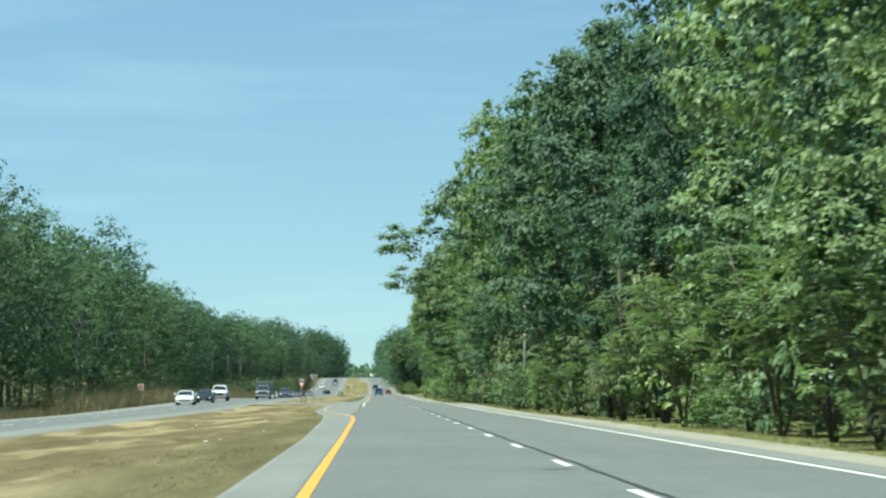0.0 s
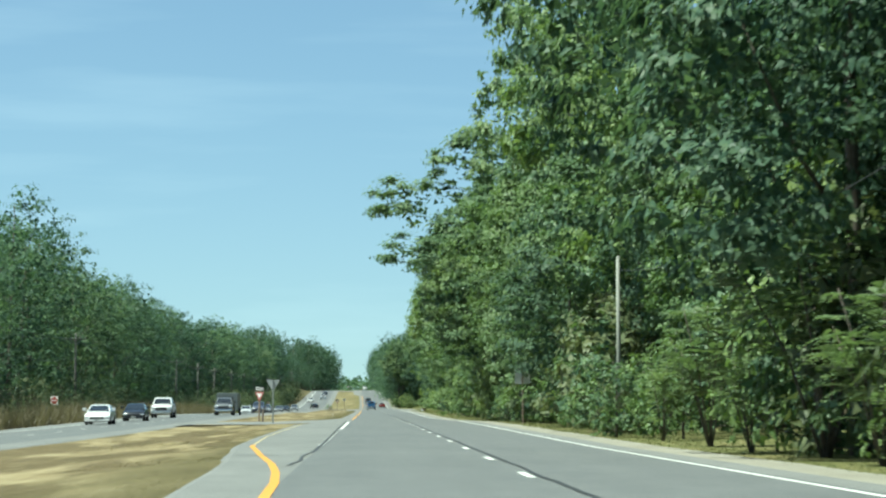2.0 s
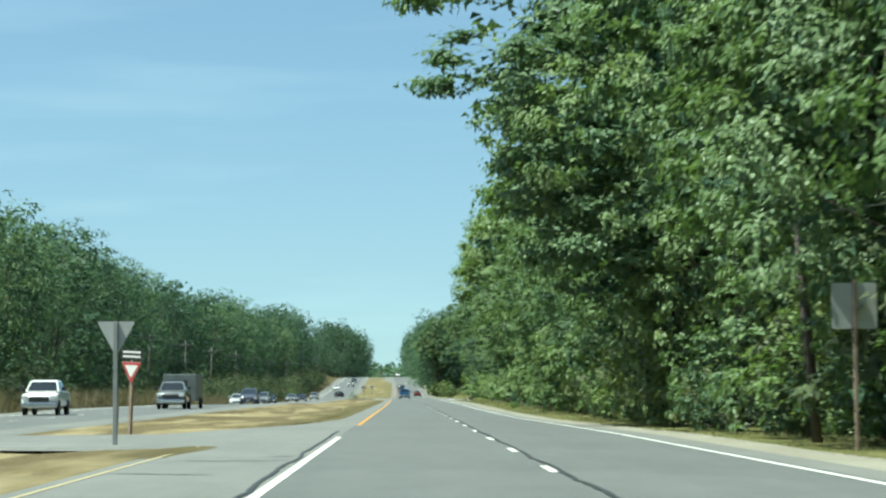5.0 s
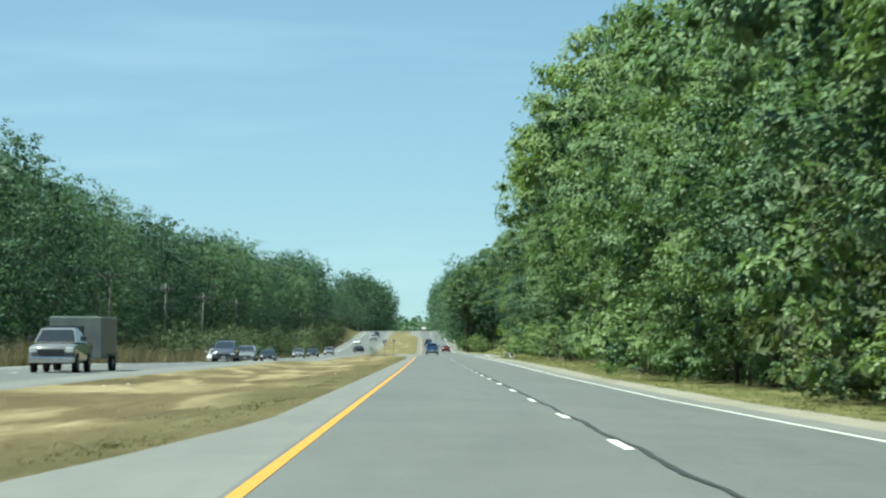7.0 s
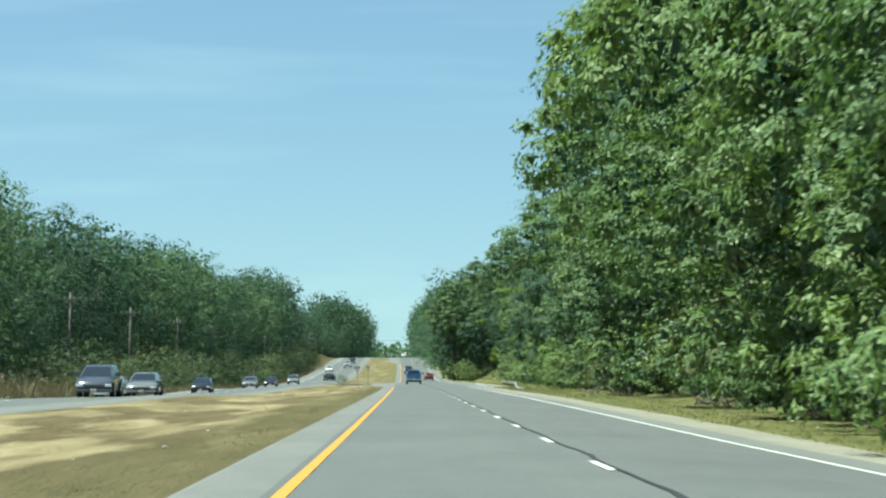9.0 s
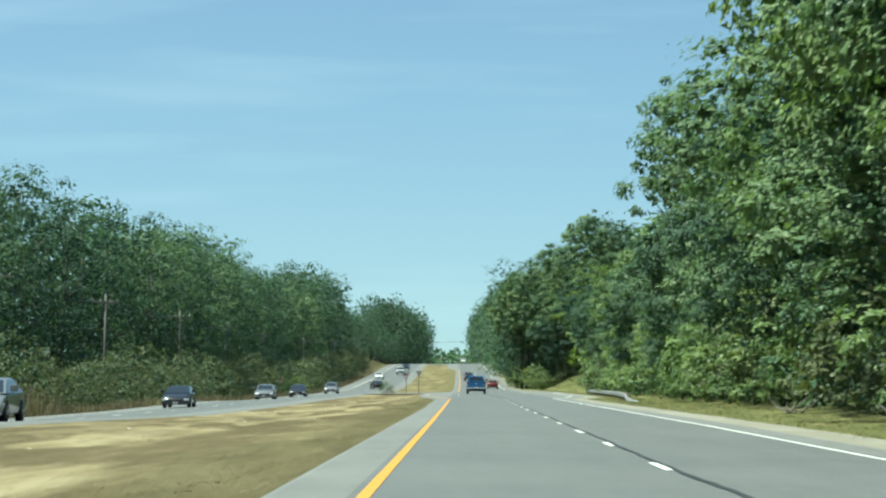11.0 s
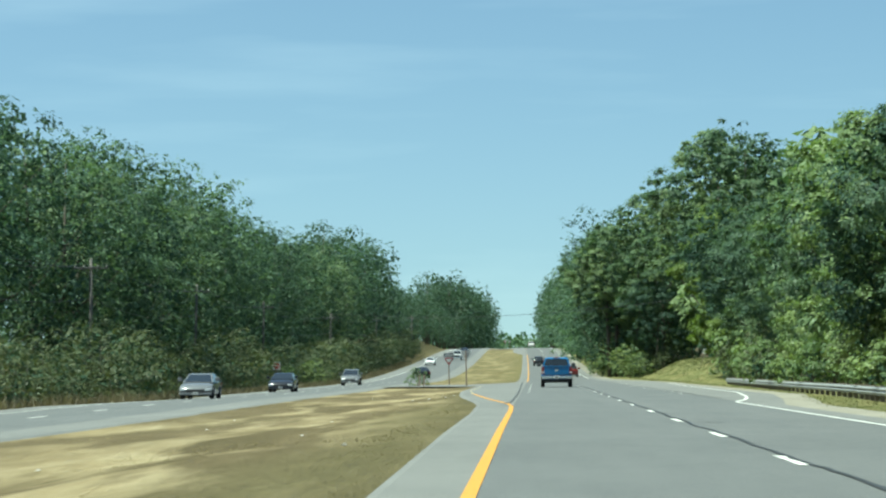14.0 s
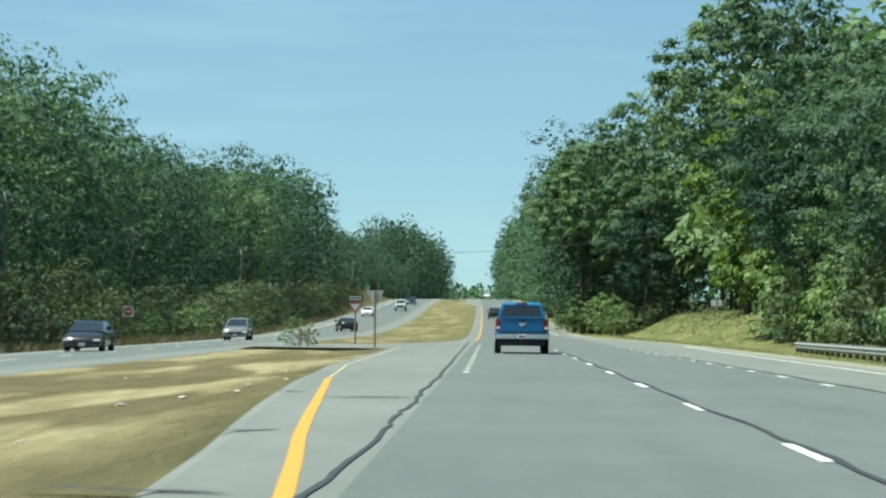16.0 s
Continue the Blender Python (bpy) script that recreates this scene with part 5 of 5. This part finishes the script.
def panes(t, y0, y1, y2, y3, z0, z1, w0, w1, split):
    """Windscreen, rear window and side windows just proud of a greenhouse; the front is towards +y."""
    def pt(side, k, j):
        z = z0 + (z1 - z0) * k
        w = w0 + (w1 - w0) * k + 0.004
        return Vector((side * w, (y0 + (y1 - y0) * k) * (1 - j) + (y3 + (y2 - y3) * k) * j, z))
    k0, k1 = 0.06, 0.84
    o = Vector((0, 0.008, 0.004))
    part("windscreen", quad([pt(1, k0, 1) * 1 + o - Vector((0.08, 0, 0)), pt(-1, k0, 1) + o + Vector((0.08, 0, 0)), pt(-1, k1, 1) + o + Vector((0.09, 0, 0)), pt(1, k1, 1) + o - Vector((0.09, 0, 0))]), M_GLASSV, t)
    o = Vector((0, -0.008, 0.004))
    part("rear_window", quad([pt(-1, k0, 0) + o + Vector((0.09, 0, 0)), pt(1, k0, 0) + o - Vector((0.09, 0, 0)), pt(1, k1, 0) + o - Vector((0.10, 0, 0)), pt(-1, k1, 0) + o + Vector((0.10, 0, 0))]), M_GLASSV, t)
    cuts = [0.07] + list(split) + [0.93]
    for side in (-1, 1):
        for a, b in zip(cuts, cuts[1:]):
            q = [pt(side, k0, a + 0.012), pt(side, k0, b - 0.012), pt(side, k1, b - 0.012), pt(side, k1, a + 0.012)]
            if side < 0:
                q = q[::-1]
            part("side_window", quad(q), M_GLASSV, t)


SHAPES = {
    # length, half width, side outline of the lower body, greenhouse (y0,y1,y2,y3,z0,z1,w0,w1), wheel radius, axles, window splits
    "sedan": (4.85, 0.92, [(-2.36, 0.34), (-2.43, 0.66), (-2.38, 0.98), (-2.05, 1.05), (-1.0, 1.00), (0.8, 0.96), (1.45, 0.92), (2.02, 0.80), (2.30, 0.66), (2.42, 0.48), (2.36, 0.26), (1.9, 0.20), (-1.9, 0.22)],
              (-2.05, -0.95, 0.02, 1.30, 0.95, 1.46, 0.85, 0.64), 0.345, (-1.42, 1.44), (0.50,)),
    "suv": (4.65, 0.94, [(-2.26, 0.40), (-2.33, 0.78), (-2.28, 1.08), (-1.6, 1.14), (0.9, 1.08), (1.5, 1.03), (2.02, 0.92), (2.26, 0.74), (2.34, 0.54), (2.28, 0.32), (1.9, 0.26), (-1.9, 0.28)],
            (-2.18, -1.72, 0.0, 1.38, 1.04, 1.68, 0.87, 0.68), 0.37, (-1.36, 1.38), (0.30, 0.58)),
    "pickup": (5.8, 1.0, [(-2.88, 0.55), (-2.90, 0.80), (-2.88, 1.36), (-1.2, 1.36), (-0.95, 1.34), (1.1, 1.30), (1.55, 1.28), (2.70, 1.18), (2.86, 1.02), (2.90, 0.62), (2.84, 0.42), (2.4, 0.38), (-2.3, 0.46)],
               (-0.98, -0.80, 0.85, 1.62, 1.30, 1.95, 0.93, 0.72), 0.41, (-1.75, 1.85), (0.48,)),
}


def vehicle(kind, m, colour, label, category, group="oncoming vehicles", mirrors=True):
    L, half, outline, cab, wr, axles, split = SHAPES[kind]
    t = thing({"sedan": "sedan_car", "suv": "sport_utility_car", "pickup": "pickup_truck"}[kind], m, label, category, group)
    bm = shell(outline, half)
    body = part("body", bm, colour, t)
    cb = part("cabin", cabin(*cab), colour, t)
    panes(t, *cab, split)
    low = outline[0][1]
    front, back = max(y for y, z in outline), min(y for y, z in outline)
    zf = max(z for y, z in outline if y > front - 0.3)
    zb = max(z for y, z in outline if y < back + 0.15)
    part("grille", boxed(-half * 0.55, half * 0.55, front - 0.06, front + 0.015, zf * 0.62, zf * 0.86, 0.02), M_PLASTIC, t)
    part("front_bumper", boxed(-half * 0.98, half * 0.98, front - 0.22, front + 0.04, zf * 0.36, zf * 0.58, 0.05), M_CHROME if kind == "pickup" else colour, t)
    for s in (-1, 1):
        part("headlight", boxed(s * half * 0.78 - 0.17, s * half * 0.78 + 0.17, front - 0.20, front - 0.015, zf * 0.74, zf * 0.92, 0.03), M_HEADLAMP, t)
        part("tail_light", boxed(s * half * 0.87 - 0.10, s * half * 0.87 + 0.10, back - 0.012, back + 0.12, zb * 0.66, zb * 0.90, 0.02), M_REDLAMP, t)
        if mirrors:
            y = cab[3] - 0.42
            part("mirror", boxed(s * (half + 0.14) - 0.13, s * (half + 0.14) + 0.13, y - 0.07, y + 0.07, cab[4] + 0.06, cab[4] + 0.28, 0.03), colour if kind != "pickup" else M_PLASTIC, t)
        for y in axles:
            arch = lathe([(0, wr * 1.17), (0.02, wr * 1.15)], "x", 22)
            part("wheel_arch", arch, M_PLASTIC, t).matrix_basis = pose(s * (half - 0.012) - 0.01, y, wr)
            wheel(t, s * (half - 0.10), y, wr, 0.24, s)
    if kind != "pickup":
        part("rear_bumper", boxed(-half * 0.96, half * 0.96, back - 0.03, back + 0.2, low, zb * 0.55, 0.05), colour, t)
        p = part("number_plate", boxed(-0.15, 0.15, front + 0.042, front + 0.05, zf * 0.42, zf * 0.42 + 0.14), M_PLATE, t)
        part("bar", boxed(-0.11, 0.11, front + 0.0505, front + 0.053, zf * 0.42 + 0.05, zf * 0.42 + 0.09), M_SIGNBLACK, p)
    return t


def blue_pickup():
    t = vehicle("pickup", pose(*at(-1.62, 577.5), 0, 0, 0), M_BLUE, "bright blue full-size pickup truck with a chrome rear bumper, driving ahead", "pickup truck", "vehicles ahead")
    yb = -2.90
    gate = part("tailgate", boxed(-0.80, 0.80, yb - 0.035, yb + 0.05, 0.80, 1.35, 0.025), M_BLUE, t)
    part("handle", boxed(-0.13, 0.13, yb - 0.05, yb - 0.03, 1.24, 1.30, 0.01), M_PLASTIC, gate)
    badge = [(-0.14, 1.14), (-0.05, 1.16), (0.0, 1.12), (0.05, 1.16), (0.14, 1.14), (0.07, 1.06), (0.0, 1.02), (-0.07, 1.06)]
    part("badge", plate(badge, 0.012, yb - 0.047), M_CHROME, gate, "plain chrome badge shape")
    part("spoiler_lip", boxed(-0.82, 0.82, yb - 0.06, yb + 0.08, 1.33, 1.385, 0.02), M_BLUE, gate)
    bump = part("rear_bumper", boxed(-1.0, 1.0, yb - 0.16, yb + 0.15, 0.56, 0.76, 0.05), M_CHROME, t, "chrome rear bumper")
    part("step_pad", boxed(-0.92, 0.92, yb - 0.155, yb + 0.05, 0.755, 0.785, 0.01), M_PLASTIC, bump)
    plate_ob = part("number_plate", boxed(-0.16, 0.16, yb - 0.185, yb - 0.165, 0.58, 0.73, 0.006), M_PLATE, bump)
    part("bar", boxed(-0.12, 0.12, yb - 0.189, yb - 0.1855, 0.635, 0.685), M_SIGNBLACK, plate_ob)
    part("hitch", boxed(-0.06, 0.06, yb - 0.22, yb + 0.2, 0.42, 0.52, 0.01), M_PLASTIC, t)
    part("underbody", boxed(-0.86, 0.86, -2.6, 2.5, 0.30, 0.52, 0.04), M_PLASTIC, t)
    part("brake_lamp", boxed(-0.20, 0.20, -0.86, -0.80, 1.90, 1.945, 0.01), M_REDLAMP, t)
    for s in (-1, 1):
        lamp = part("tail_lamp_cover", boxed(s * 0.90 - 0.09, s * 0.90 + 0.09, yb - 0.03, yb + 0.10, 0.84, 1.32, 0.03), M_REDLAMP, t)
        part("reversing_lens", boxed(s * 0.90 - 0.06, s * 0.90 + 0.06, yb - 0.036, yb - 0.028, 0.93, 1.02), M_HEADLAMP, lamp)
    part("bed_cover", boxed(-0.86, 0.86, -2.80, -1.02, 1.355, 1.385, 0.01), M_PLASTIC, t)


blue_pickup()
G2 = "vehicles ahead"
for kind, x, y, turn, colour, label, cat, grp in (
    ("sedan", -22.0, station(257), 180, M_CARWHITE, "white oncoming sedan on the far carriageway", "car", None),
    ("sedan", -21.8, station(283), 180, M_CARBLACK, "black oncoming sedan on the far carriageway", "car", None),
    ("pickup", -22.0, station(314), 180, M_CARWHITE, "white oncoming pickup truck with a dark grille", "pickup truck", None),
    ("suv", -18.5, station(444), 180, M_CARNAVY, "dark blue-black oncoming sport-utility car", "car", None),
    ("sedan", -22.1, station(480), 180, M_CARSILVER, "pale silver oncoming sedan on the far carriageway", "car", None),
    ("sedan", -18.4, station(466), 180, M_CARGREY, "dark grey oncoming sedan with a sloping windscreen", "car", None),
    ("sedan", -22.0, station(553), 180, M_CARBLACK, "black oncoming sedan with bright headlamps", "car", None),
    ("sedan", -22.0, station(626), 180, M_CARGREY, "dark grey oncoming sedan with bright headlamps", "car", None),
    ("sedan", -22.0, station(673), 180, M_CARBLACK, "shiny black oncoming sedan beside the dry median", "car", None),
    ("suv", -22.0, station(744), 180, M_CARGREY, "dark grey oncoming sport-utility car", "car", None),
    ("sedan", -18.3, station(825), 12, M_CARBLACK, "black car with red tail lamps near the median opening", "car", G2),
    ("pickup", -18.3, 930, 180, M_CARSILVER, "distant silver oncoming pickup truck", "pickup truck", None),
    ("sedan", -22.0, 880, 180, M_CARWHITE, "distant white oncoming sedan on the hill", "car", None),
    ("suv", -18.3, 1000, 180, M_CARBLACK, "distant black oncoming car on the hill", "car", None),
    ("sedan", 1.9, 745, 0, M_CARRED, "dark red car driving ahead in the outer lane", "car", G2),
    ("suv", -1.9, 860, 0, M_CARBLACK, "dark car driving ahead in the inner lane", "car", G2),
    ("pickup", -1.8, 1180, 0, M_CARWHITE, "white truck far ahead on the crest of the hill", "pickup truck", G2),
):
    base = opp(x, y) if x < -10 else camber(x, y)
    vehicle(kind, pose(*at(x, y, base), 0, 0, turn), colour, label, cat, grp or "oncoming vehicles")


def work_truck():
    x, y = -18.3, station(352)
    t = vehicle("pickup", pose(*at(x, y, opp(x, y)), 0, 0, 180), M_CARGREY, "grey oncoming heavy pickup truck towing a trailer", "pickup truck")
    part("headache_rack", boxed(-0.85, 0.85, -1.15, -1.08, 1.3, 2.05, 0.02), M_PLASTIC, t)
    tr = thing("box_trailer", pose(*at(x, station(along(y) + 7.0), opp(x, y)), 0, 0, 180), "dark grey enclosed box trailer behind the grey truck", "trailer")
    part("box", boxed(-1.2, 1.2, -3.0, 2.4, 0.55, 2.5, 0.06), M_TRAILER, tr)
    part("drawbar", boxed(-0.08, 0.08, 2.2, 3.95, 0.45, 0.58, 0.01), M_PLASTIC, tr)
    for s in (-1, 1):
        part("fender", boxed(s * 1.27 - 0.12, s * 1.27 + 0.12, -1.5, 0.3, 0.72, 0.78, 0.02), M_PLASTIC, tr)
        for yy in (-1.05, -0.15):
            wheel(tr, s * 1.28, yy, 0.35, 0.2, s)


work_truck()
# spare prototypes that found no place are removed
for kind, protos in PROTO.items():
    for i, ob in enumerate(protos):
        if (kind, i) not in used:
            for c in ob.children_recursive:
                bpy.data.objects.remove(c)
            bpy.data.objects.remove(ob)
